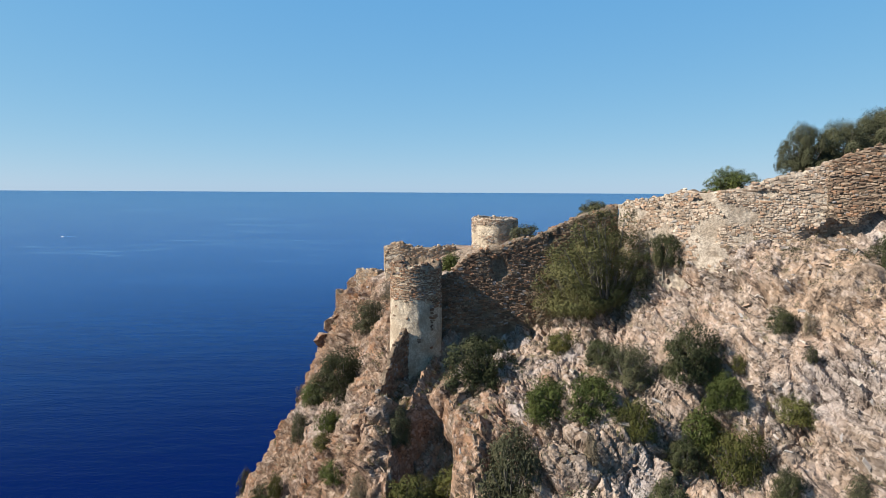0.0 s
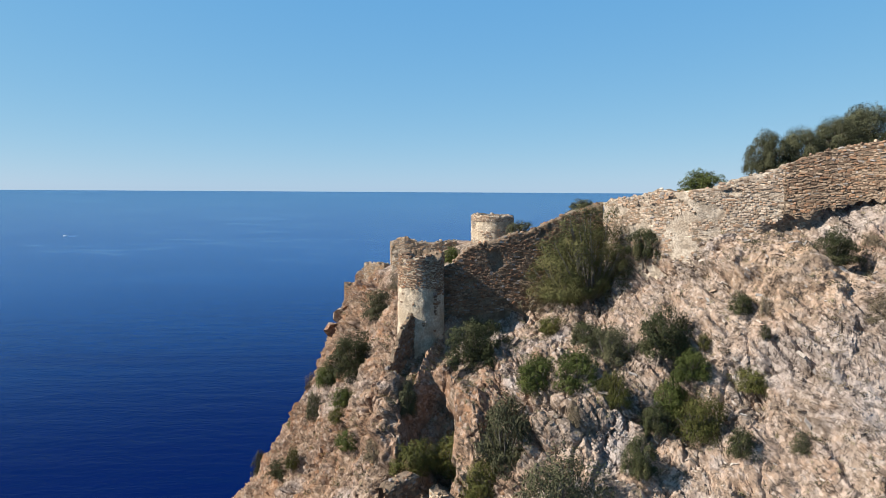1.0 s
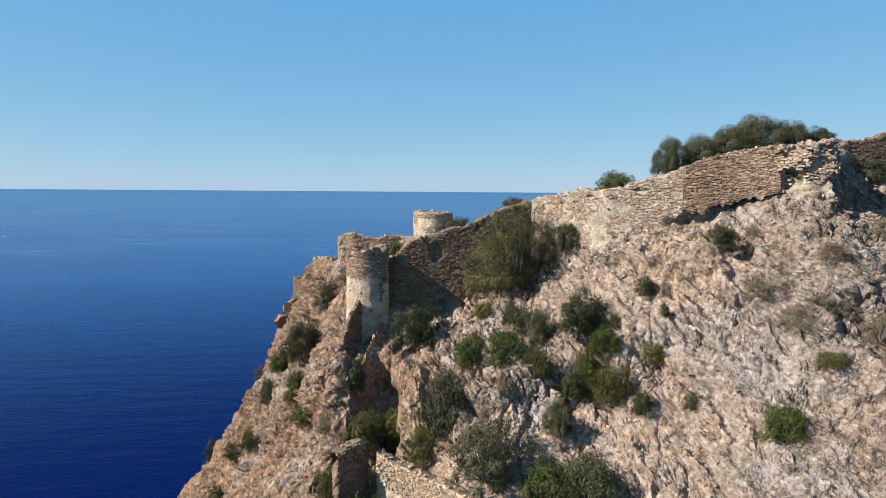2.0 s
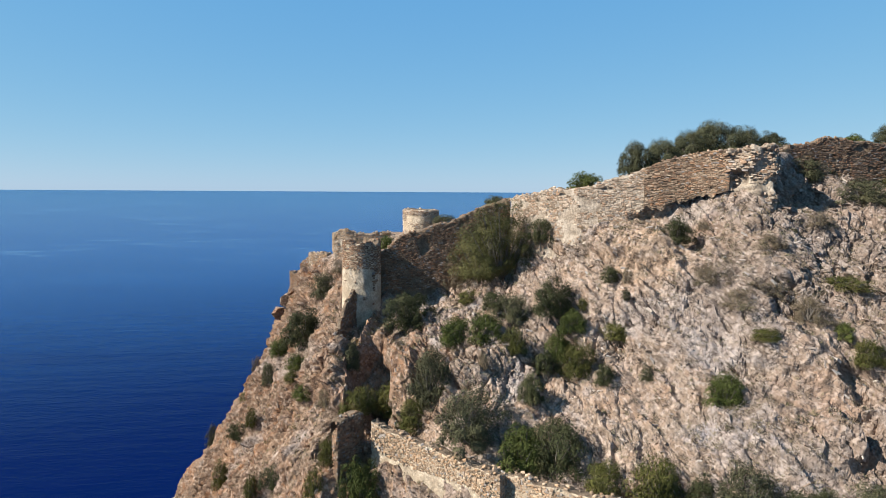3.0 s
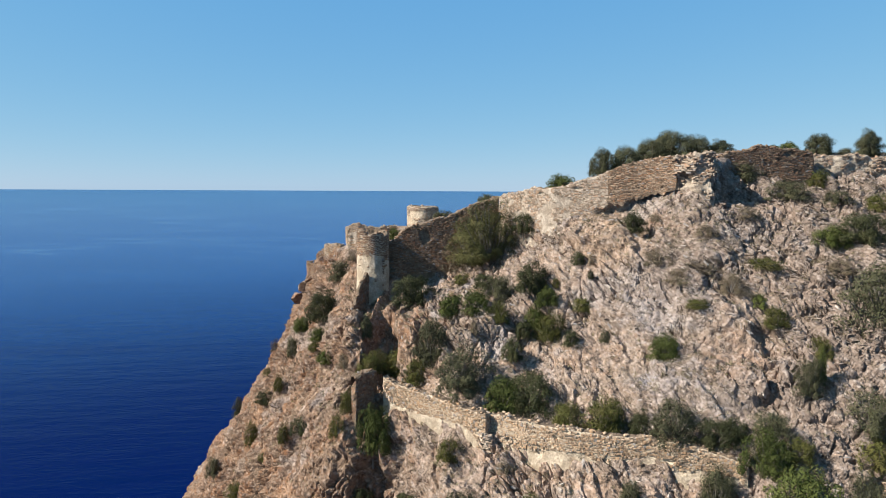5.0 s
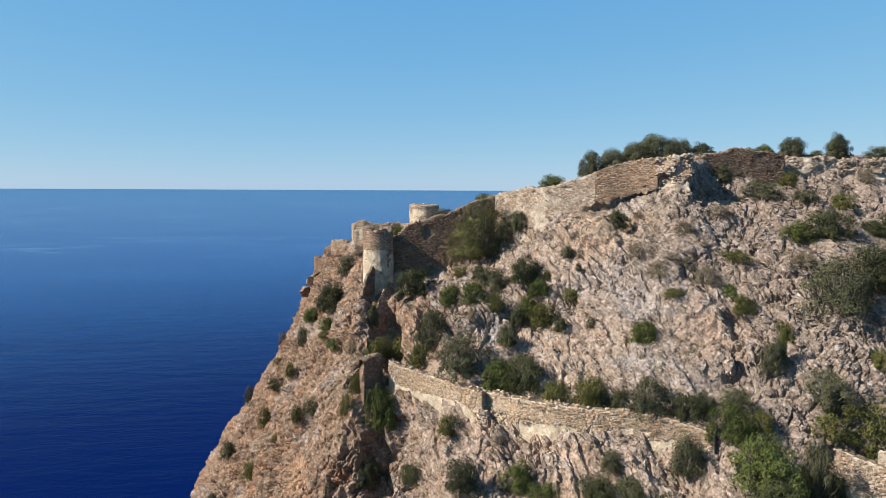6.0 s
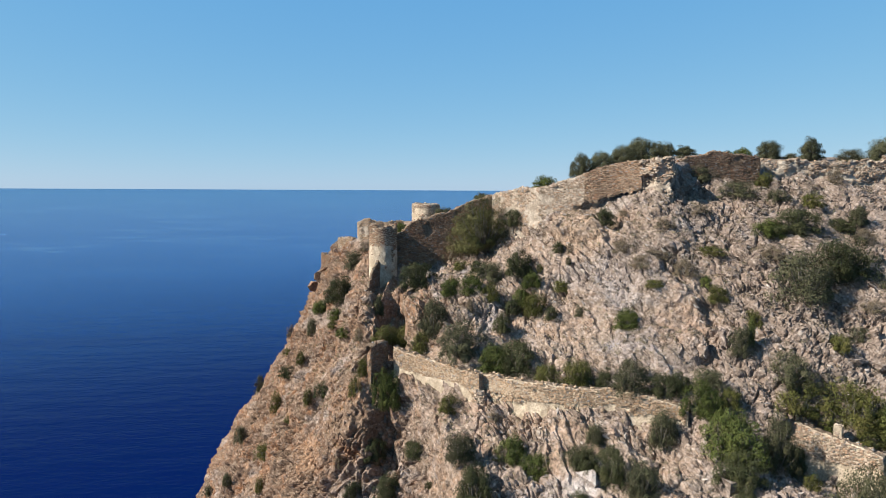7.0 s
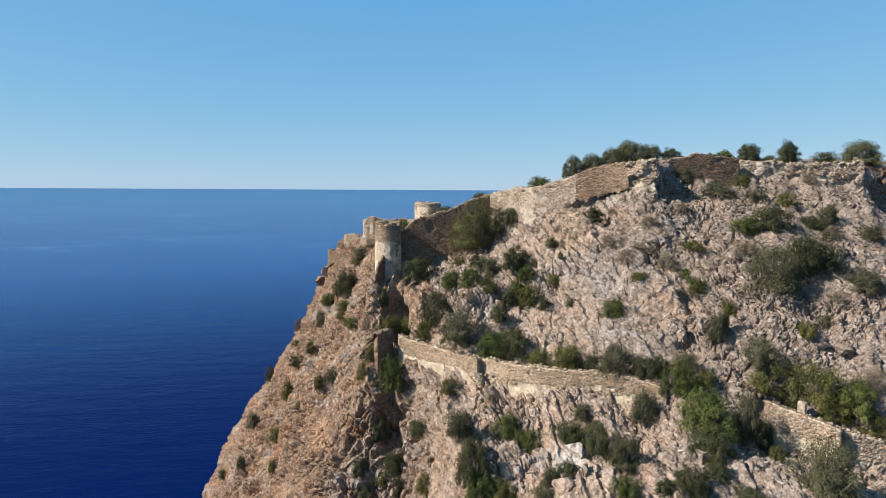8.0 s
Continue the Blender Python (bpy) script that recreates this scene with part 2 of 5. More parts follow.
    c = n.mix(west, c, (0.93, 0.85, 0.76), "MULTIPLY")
    c = n.mix(1.0, c, (0.705, 0.668, 0.662), "MULTIPLY")
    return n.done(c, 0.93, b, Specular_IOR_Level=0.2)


def stone_material(name, dark, light, rust):
    n = Nodes(name)
    geo, info = n.add("ShaderNodeNewGeometry"), n.add("ShaderNodeObjectInfo")
    pick = n.maths("FRACT", n.maths("ADD", n.maths("MULTIPLY", geo.outputs["Random Per Island"], 7.31), n.maths("MULTIPLY", info.outputs["Random"], 5.17)))
    other = n.maths("FRACT", n.maths("MULTIPLY", pick, 13.7))
    place = n.add("ShaderNodeNewGeometry").outputs["Position"]
    c = n.mix(n.ramp(pick, 0.0, 1.0), dark, light)
    c = n.mix(n.ramp(other, 0.72, 0.80, 0.0, 0.75), c, rust)
    c = n.mix(n.ramp(other, 0.10, 0.04, 0.0, 0.7), c, (0.33, 0.31, 0.29))
    c = n.mix(n.ramp(n.noise(0.35, 4, 0.6, place), 0.38, 0.66, 0.0, 0.35), c, tuple(0.55 * t for t in dark))
    c = n.mix(n.ramp(n.noise(7.0, 5, 0.7, place), 0.35, 0.62, 0.5, 0.0), c, tuple(0.5 * t for t in dark))
    return n.done(c, 0.95, n.bump(n.noise(6.0, 6, 0.7, place), 0.05, 0.7), Specular_IOR_Level=0.2)


def mortar_material(name, dark, light):
    n = Nodes(name)
    place = n.add("ShaderNodeNewGeometry").outputs["Position"]
    c = n.mix(n.ramp(n.noise(0.5, 5, 0.65, place, 0.5), 0.35, 0.65), dark, light)
    c = n.mix(n.ramp(n.noise(0.25, 4, 0.6, n.stretch((2.5, 2.5, 0.7), source=place)), 0.50, 0.70, 0.0, 0.6), c, tuple(0.5 * t for t in dark))
    c = n.mix(n.ramp(n.noise(4.5, 5, 0.7, place), 0.38, 0.60, 0.55, 0.0), c, tuple(0.6 * t for t in dark))
    b = n.bump(n.noise(1.2, 7, 0.75, place), 0.5, 0.8)
    return n.done(c, 0.96, n.bump(n.noise(5.0, 6, 0.7, place), 0.06, 0.8, b), Specular_IOR_Level=0.2)


def leaf_material(name, a, b, tip):
    n = Nodes(name)
    geo, info = n.add("ShaderNodeNewGeometry"), n.add("ShaderNodeObjectInfo")
    c = n.mix(geo.outputs["Random Per Island"], a, b)
    c = n.mix(n.ramp(n.noise(1.4, 3, 0.6), 0.50, 0.68, 0.0, 0.7), c, tip)
    c = n.mix(n.ramp(info.outputs["Random"], 0.0, 1.0, 0.0, 0.45), c, tuple(0.55 * t for t in a))
    return n.done(c, 0.7, None, Specular_IOR_Level=0.08)


def bark_material():
    n = Nodes("bark")
    c = n.mix(n.noise(9.0, 5, 0.7, n.stretch((1, 1, 0.25))), (0.07, 0.055, 0.042), (0.20, 0.17, 0.135))
    return n.done(c, 0.95, n.bump(n.noise(14.0, 5, 0.7, n.stretch((1, 1, 0.25))), 0.03, 0.8))


def sea_material():
    n = Nodes("sea_water")
    swell = n.noise(0.03, 4, 0.55, n.stretch((1.0, 2.4, 1.0), (0, 0, -14)))
    ripple = n.noise(0.28, 5, 0.65, n.stretch((1.0, 2.0, 1.0), (0, 0, -14)))
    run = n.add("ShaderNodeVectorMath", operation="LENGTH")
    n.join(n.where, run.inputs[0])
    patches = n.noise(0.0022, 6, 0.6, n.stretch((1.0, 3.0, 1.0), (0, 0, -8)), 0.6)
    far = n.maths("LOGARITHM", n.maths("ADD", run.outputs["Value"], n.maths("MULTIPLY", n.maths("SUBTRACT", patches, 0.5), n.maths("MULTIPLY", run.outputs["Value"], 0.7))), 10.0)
    # Air haze and missing sky reflection are put into the base colour by distance.
    haze_reach = n.ramp(far, 2.36, 3.05)
    c = n.mix(haze_reach, (0.0006, 0.0048, 0.049), (0.0045, 0.043, 0.158))
    # A paler haze tint is painted towards the horizon.
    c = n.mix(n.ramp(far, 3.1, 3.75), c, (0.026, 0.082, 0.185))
    # Pale sheen of slick streaks, painted as colour rather than reflected.
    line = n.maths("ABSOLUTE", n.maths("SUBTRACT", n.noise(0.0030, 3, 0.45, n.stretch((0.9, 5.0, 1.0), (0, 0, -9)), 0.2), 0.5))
    slick_sheen = n.ramp(line, 0.0, 0.022, 0.7, 0.0)
    c = n.mix(n.maths("MULTIPLY", n.maths("MULTIPLY", slick_sheen, haze_reach), n.maths("MULTIPLY", n.ramp(far, 2.8, 3.2), n.ramp(patches, 0.40, 0.54, 0.0, 1.0))), c, (0.085, 0.185, 0.31))
    # Ripple shading is put into the colour, since the bumps fade offshore.
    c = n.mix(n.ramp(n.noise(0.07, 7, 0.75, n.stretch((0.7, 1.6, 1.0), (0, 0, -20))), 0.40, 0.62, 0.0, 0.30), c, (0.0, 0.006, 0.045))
    calm = n.ramp(haze_reach, 0.0, 0.9, 1.0, 0.25)
    b = n.bump(swell, 1.6, 0.30)
    n.join(n.maths("MULTIPLY", calm, 0.32), b.node.inputs["Strength"])
    b = n.bump(ripple, 0.30, 0.6, b)
    n.join(n.maths("MULTIPLY", calm, 0.45), b.node.inputs["Strength"])
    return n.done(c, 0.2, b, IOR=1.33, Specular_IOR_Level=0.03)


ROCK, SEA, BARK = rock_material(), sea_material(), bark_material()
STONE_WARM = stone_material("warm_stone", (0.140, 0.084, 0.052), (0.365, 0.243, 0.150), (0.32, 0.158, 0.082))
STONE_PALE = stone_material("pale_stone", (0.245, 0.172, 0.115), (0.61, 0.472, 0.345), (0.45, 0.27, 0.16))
STONE_BROWN = stone_material("brown_stone", (0.190, 0.120, 0.076), (0.49, 0.350, 0.232), (0.40, 0.21, 0.11))
STONE_YELLOW = stone_material("yellow_stone", (0.265, 0.180, 0.112), (0.60, 0.435, 0.285), (0.46, 0.275, 0.145))
SLAB = stone_material("pale_slab_rock", (0.26, 0.205, 0.16), (0.56, 0.465, 0.38), (0.43, 0.28, 0.18))
RIB = stone_material("brown_rib_rock", (0.20, 0.14, 0.095), (0.42, 0.315, 0.225), (0.40, 0.225, 0.115))
PLASTER = mortar_material("old_plaster", (0.42, 0.32, 0.215), (0.66, 0.53, 0.38))
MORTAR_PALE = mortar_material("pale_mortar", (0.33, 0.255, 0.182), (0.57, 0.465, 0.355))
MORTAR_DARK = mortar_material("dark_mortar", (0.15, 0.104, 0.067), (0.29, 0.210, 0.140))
LEAF_DARK = leaf_material("dark_leaves", (0.032, 0.035, 0.014), (0.068, 0.067, 0.027), (0.104, 0.092, 0.040))
LEAF_GREEN = leaf_material("green_leaves", (0.043, 0.052, 0.013), (0.090, 0.097, 0.023), (0.126, 0.125, 0.034))
LEAF_MID = leaf_material("mixed_leaves", (0.058, 0.057, 0.019), (0.119, 0.107, 0.038), (0.166, 0.139, 0.053))
LEAF_OLIVE = leaf_material("olive_leaves", (0.048, 0.047, 0.023), (0.088, 0.081, 0.040), (0.118, 0.104, 0.054))
LEAF_TREE = leaf_material("tree_leaves", (0.052, 0.053, 0.026), (0.094, 0.089, 0.044), (0.130, 0.116, 0.060))
LEAF_YELLOW = leaf_material("yellow_leaves", (0.053, 0.053, 0.013), (0.104, 0.096, 0.025), (0.146, 0.118, 0.035))
LEAF_DRY = leaf_material("dry_leaves", (0.115, 0.085, 0.052), (0.200, 0.152, 0.094), (0.120, 0.106, 0.052))
GRASS = leaf_material("dry_grass", (0.190, 0.150, 0.085), (0.340, 0.270, 0.160), (0.170, 0.160, 0.070))

# ======================= the sea, out to the horizon =======================
R, A = np.concatenate([np.linspace(0, 600, 16), np.geomspace(680, 4900, 40)]), np.linspace(0, 2 * np.pi, 181)
rr, aa = np.meshgrid(R, A, indexing="ij")
sea_verts = np.stack([rr * np.cos(aa), rr * np.sin(aa), 87.0 * (rr / 4900.0) ** 3], -1).reshape(-1, 3)
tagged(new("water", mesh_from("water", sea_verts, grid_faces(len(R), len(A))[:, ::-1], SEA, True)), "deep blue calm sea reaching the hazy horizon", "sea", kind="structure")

# ======================= the headland =======================
# Down profiles of the headland from the seaward end round to the inland slope. Each runs from behind the plateau over its brink,
# the foot of the upper walls, the slope, the terrace above and below the lower wall, down into the sea.
sea_end_profile = [(60, 185, -4), (6, 160, 74), (-8, 152, 75), (-12, 150, 72), (-21.2, 150, 60), (-26.4, 149, 52), (-32, 148, 43), (-40, 146, 28), (-52, 145, 12), (-58, 145, -4)]
outwork_profile = [(62, 182, -4), (-4, 128, 76), (-12, 120, 75), (-16.6, 117, 72.6), (-20.2, 114.5, 64.3), (-23.8, 111.5, 56), (-27.5, 108.5, 48), (-30.8, 106, 42.5), (-38.0, 101, 28.5), (-55, 84, -4)]
ruins_profile = [(70, 180, -4), (2, 104, 82), (-4, 101, 80.0), (-9.4, 96, 76.3), (-13.0, 88.5, 68.5), (-16.6, 82, 61), (-18.8, 77, 54), (-22.0, 73.5, 45), (-27.0, 70, 31), (-42, 56, -4)]
tower_profile = [(78, 178, -4), (8, 98, 82.3), (3.5, 88, 80.5), (-4.6, 71.8, 72.0), (-6.5, 67.5, 69.5), (-8.0, 63, 65.0), (-9.4, 58.6, 60.0), (-11.5, 53.5, 53), (-13, 46, 40), (-18, 28, -4)]
curtain_profile = [(82, 176, -4), (12, 97, 83), (6.0, 86, 81.8), (3.4, 75.7, 74.0), (3.2, 67.0, 71.8), (3.4, 60, 67.0), (2.3, 54, 62), (0.4, 50, 56.2), (0.0, 42.5, 45), (-5, 18, -4)]
thicket_profile = [(90, 172, -4), (17, 94, 85), (11.5, 84, 84), (11, 76.2, 75.4), (11.2, 63, 73.8), (11, 53, 68), (8.8, 46.3, 62), (6.3, 43.0, 55.2), (7.5, 29, 51), (1, 2, -4)]
corner_profile = [(98, 168, -4), (27, 92, 87), (21.5, 82.5, 86.5), (19.4, 77.3, 81.3), (21.5, 62, 76.3), (20.5, 53, 68.5), (16.7, 42, 60.5), (13.2, 35.6, 54.2), (17, 21, 49.5), (10, -14, -4)]
long_wall_profile = [(106, 164, -4), (38, 84, 91), (29.5, 69.5, 89.2), (27.2, 66.0, 84.5), (28.2, 57.3, 79.2), (25.6, 50, 69.5), (24.3, 36, 61), (21.2, 29.8, 54.4), (24, 13, 50), (20, -25, -4)]
scarp_profile = [(114, 160, -4), (47, 80, 94.5), (39.5, 64.5, 93.5), (37.5, 60.5, 87), (35.6, 53.8, 82.3), (34.8, 41.5, 69.3), (32.5, 30.5, 61.5), (29.8, 24.9, 55.0), (34, 8.5, 50), (32, -34, -4)]
broken_end_profile = [(122, 156, -4), (56, 78, 96.5), (49.0, 59, 94.5), (47, 55, 89.6), (45.6, 46.5, 81), (45.5, 38, 71.6), (43, 28, 63.5), (39.9, 20.0, 55.4), (46, 6.5, 49.5), (46, -38, -4)]
brink_profile = [(132, 152, -4), (66, 82, 97), (59, 64, 96), (57.5, 60.5, 91.5), (55.6, 47, 82.8), (55, 35.4, 74), (53.5, 24.0, 62), (53.6, 19.3, 52.4), (60, 5, 48.8), (62, -40, -4)]
inland_profile = [(146, 148, -4), (78, 82, 97), (70.5, 64, 95.2), (69.5, 60, 92), (67, 48, 84.8), (65.5, 35, 75.0), (62, 23, 62.3), (59.6, 13.8, 50.6), (70, 3, 47), (80, -42, -4)]
far_wall_profile = [(166, 142, -4), (98, 82, 97), (91.5, 64, 95), (90.0, 58.8, 91.8), (87, 46, 81.5), (84, 32, 74), (80, 20, 63), (78, 13, 52), (90, 1, 46), (105, -42, -4)]
behind_profile = [(196, 130, -4), (132, 90, 97), (124, 76, 95), (119, 69, 85), (116, 48, 79), (112, 30, 72), (108, 14, 63), (106, 6, 52), (118, -8, 44), (135, -46, -4)]
last_profile = [(240, 110, -4), (176, 60, 98), (168, 44, 96), (164, 38, 91), (160, 22, 84), (154, 10, 74), (150, -2, 63), (148, -10, 52), (158, -22, 44), (176, -56, -4)]
PROFILES = [sea_end_profile, outwork_profile, ruins_profile, tower_profile, curtain_profile, thicket_profile, corner_profile, long_wall_profile, scarp_profile, broken_end_profile, brink_profile, inland_profile, far_wall_profile, behind_profile, last_profile]


def soft_spline(values, at):
    """Cubic curve through the values at whole numbers, with tangents that never overshoot."""
    d = np.diff(values, axis=0)
    m = np.zeros_like(values)
    m[1:-1] = np.where(d[:-1] * d[1:] > 0, 2 * d[:-1] * d[1:] / np.where(np.abs(d[:-1] + d[1:]) < 1e-9, 1e-9, d[:-1] + d[1:]), 0)
    m[0], m[-1] = d[0], d[-1]
    i = np.clip(np.floor(at).astype(int), 0, len(values) - 2)
    f = (at - i).reshape(-1, *([1] * (values.ndim - 1)))
    return (2 * f ** 3 - 3 * f ** 2 + 1) * values[i] + (f ** 3 - 2 * f ** 2 + f) * m[i] + (3 * f ** 2 - 2 * f ** 3) * values[i + 1] + (f ** 3 - f ** 2) * m[i + 1]


prof = np.array(PROFILES, dtype=float)
ACROSS = (40, 130, 110, 70, 70, 70, 75, 70, 75, 75, 85, 90, 70, 25)
DOWN = (8, 14, 24, 66, 64, 60, 44, 80, 80)
at_s = np.concatenate([k + np.arange(n) / n for k, n in enumerate(ACROSS)] + [[len(ACROSS)]])
at_v = np.concatenate([k + (np.arange(n) / n) ** (1.0 if k < 8 else 1.7) for k, n in enumerate(DOWN)] + [[len(DOWN)]])
lofted = soft_spline(prof, at_s)
lofted = soft_spline(np.swapaxes(lofted, 0, 1), at_v)
lofted = np.swapaxes(lofted, 0, 1)
ds, dv = np.gradient(lofted, axis=0), np.gradient(lofted, axis=1)
normal = np.cross(dv, ds)
normal /= np.linalg.norm(normal, axis=-1, keepdims=True) + 1e-9
P, N = lofted.reshape(-1, 3), normal.reshape(-1, 3)
if N[len(N) // 2, 2] < 0:
    N = -N
vv = np.tile(at_v, len(at_s))
rough = np.clip((vv - 2.3) / 0.7, 0.12, 1.0)
warped = P + 0.45 * np.stack([value_noise(P * 0.35 + k * 31, 40 + k) for k in range(3)], 1) + 0.10 * np.stack([value_noise(P * 1.7 + k * 13, 60 + k) for k in range(3)], 1)
bedding = np.array(BEDDING)
ribs = np.array(Euler((radians(-8), radians(14), radians(30))).to_matrix())
seaward = np.clip((4.0 - P[:, 0] + 5 * value_noise(P * 0.1, 8)) / 8.0, 0, 1)[:, None]
beds, bones = (warped @ bedding.T) * np.array((0.80, 0.95, 1.5)), (warped @ ribs.T) * np.array((1.15, 1.1, 0.75))
heave = 0.6 * fractal(P * 0.09, 3, 3)


def two_rocks(size, seed, slope):
    """Bedded rock on the slope, upright ribs on the seaward cliff."""
    a, ca = facets(beds / size, seed, slope)
    b, cb = facets(bones / size, seed, slope)
    k = np.clip(seaward[:, 0] * 3 - 1, 0, 1)
    return a * (1 - k) + b * k, np.where(k > 0.5, cb, ca)


f1, crack1 = two_rocks(6.0, 11, 0.8)
f2, crack2 = two_rocks(2.7, 21, 0.9)
f3, crack3 = two_rocks(1.15, 31, 1.0)
f4, _ = two_rocks(0.5, 41, 1.0)
broken = np.clip(0.60 + 1.1 * value_noise(P * 0.13, 71) + 0.5 * value_noise(P * 0.5, 72), 0.2, 1.45)
# ledges: the beds weather back in uneven steps, each with a short steep riser
layer = (warped @ bedding.T)[:, 2] / 1.9 + 0.9 * value_noise(P * 0.16, 73) + 0.25 * value_noise(P * 0.6, 74)
tread = layer - np.floor(layer)
ledge = np.where(tread < 0.84, tread / 0.84, (1 - tread) / 0.16) - 0.5
ledge *= np.clip(0.35 + 1.3 * value_noise(P * 0.21, 75), 0, 1) * (1 - 0.6 * seaward[:, 0])
move = heave + 0.75 * f1 + 0.80 * f2 * broken + 0.48 * f3 * (0.25 + 0.75 * broken) + 0.15 * f4 * (0.3 + 0.7 * broken) + 0.75 * ledge - 0.35 * np.clip(1 - crack1 / 0.05, 0, 1) * np.clip(broken - 0.4, 0, 1) - 0.50 * np.clip(1 - crack2 / 0.14, 0, 1) * broken - 0.26 * np.clip(1 - crack3 / 0.20, 0, 1) * broken + 0.08 * fractal(P * 1.8, 55, 3) + 0.25 * fractal(beds * 0.45, 56, 4)
# scarps: (x, y, z of the middle, half width, half height, how far it stands out); steep on the lee side
for bx, by, bz, wide, high, out in (
    (31.5, 58.5, 83.5, 5.5, 2.6, 1.5), (37.0, 57.0, 84.5, 2.0, 2.0, -1.6), (-5.8, 63.0, 65.5, 1.7, 5.5, 2.4), (-1.6, 62.0, 65.5, 2.6, 4.6, -4.2),
    (2.4, 60.0, 66.5, 1.6, 4.0, 1.3), (-1.2, 57.5, 61.5, 2.2, 2.5, -1.4), (41.0, 38.5, 73.0, 5.0, 2.5, 1.2), (46.5, 37.0, 71.2, 1.6, 1.8, -1.3),
    (37.5, 31.0, 66.5, 6.0, 2.2, 1.0), (44.0, 28.0, 65.0, 1.5, 2.0, -1.3), (-3.5, 46.0, 47.5, 2.2, 6.0, -1.8), (-8.0, 48.0, 49.0, 2.5, 7.0, 0.9),
    (52.0, 21.0, 55.5, 3.5, 3.5, -1.6), (43.0, 18.5, 57.0, 3.0, 2.5, 1.0), (-5.4, 50.5, 54.2, 2.6, 2.8, 1.4), (1.5, 49.0, 56.6, 4.0, 1.8, 1.2), (97.5, 58.0, 88.0, 4.5, 4.0, -2.6), (57.0, 42.0, 78.0, 3.0, 1.6, 0.9), (21.0, 56.0, 73.0, 4.0, 1.8, 0.7),
):
    dx = (P[:, 0] - bx + 0.8 * value_noise(P * 0.6, 81)) / wide
    dz = (P[:, 2] - bz + 0.8 * value_noise(P * 0.6, 82)) / high
    dy = (P[:, 1] - by) / (2.0 * wide + 2.0)
    edge = np.sqrt(dx ** 2 + dz ** 2 + dy ** 2)
    move += out * np.clip((1.15 - edge) / 0.4, 0, 1) ** 1.3
arc = np.repeat(np.concatenate([[0], np.cumsum(np.linalg.norm(np.diff(lofted[:, 250], axis=0), axis=1))]), len(at_v))
runnel = np.stack([arc * 0.20 + 0.5 * value_noise(P * 0.2, 91), vv * 0.55, 0 * arc], 1)
channels = 1 - 2.2 * np.abs(value_noise(runnel, 92)) + 0.5 * (1 - 2 * np.abs(value_noise(runnel * np.array((2.6, 1.6, 1)), 93)))
move += (0.4 * (f1 + 0.8 * f2) + 0.35 * f3 + 0.12 * f4 + 0.9 * (channels - 0.6)) * seaward[:, 0] + 0.30 * (channels - 0.6) * (1 - seaward[:, 0])
move += 0.35 * np.clip((vv - 3.4) / 0.6, 0, 1)
P = P + N * (move * rough)[:, None]
terrain_faces = grid_faces(len(at_s), len(at_v))[:, ::-1]
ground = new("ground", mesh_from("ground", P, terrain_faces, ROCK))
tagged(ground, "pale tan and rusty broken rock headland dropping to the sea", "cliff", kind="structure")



# ======================= masonry =======================
class Face:
    """The outer face of a wall along a plan line of (x, y, foot, top). It looks to the right of the walk along the line."""

    def __init__(self, line, ragged=0.3, seed=0, torn=0.0):
        self.p = np.array(line, dtype=float)
        self.u = np.concatenate([[0], np.cumsum(np.hypot(*np.diff(self.p[:, :2], axis=0).T))])
        self.length, self.ragged, self.seed, self.torn = self.u[-1], ragged, seed, torn

    def plan(self, u):
        u = np.asarray(u, dtype=float)
        x, y = (np.interp(u, self.u, self.p[:, k]) for k in (0, 1))
        e = 0.7
        tx = np.interp(u + e, self.u, self.p[:, 0]) - np.interp(u - e, self.u, self.p[:, 0])
        ty = np.interp(u + e, self.u, self.p[:, 1]) - np.interp(u - e, self.u, self.p[:, 1])
        n = np.hypot(tx, ty) + 1e-9
        return x, y, tx / n, ty / n

    def foot(self, u):
        u = np.asarray(u, dtype=float)
        q = np.stack([u * 0.8, np.full_like(u, 5.1 + self.seed), np.zeros_like(u)], -1)
        return np.interp(u, self.u, self.p[:, 2]) + self.torn * (value_noise(q, 23) + 0.6 * value_noise(q * 3.1, 24))

    def top(self, u):
        u = np.asarray(u, dtype=float)
        q = np.stack([u * 0.55, np.full_like(u, self.seed * 7.7), np.zeros_like(u)], -1)
        return np.interp(u, self.u, self.p[:, 3]) + self.ragged * (value_noise(q, 3) + 0.7 * value_noise(q * 3.7, 4))

    def at(self, u, z, out):
        x, y, tx, ty = self.plan(u)
        return np.stack([x + ty * out, y - tx * out, z], -1)


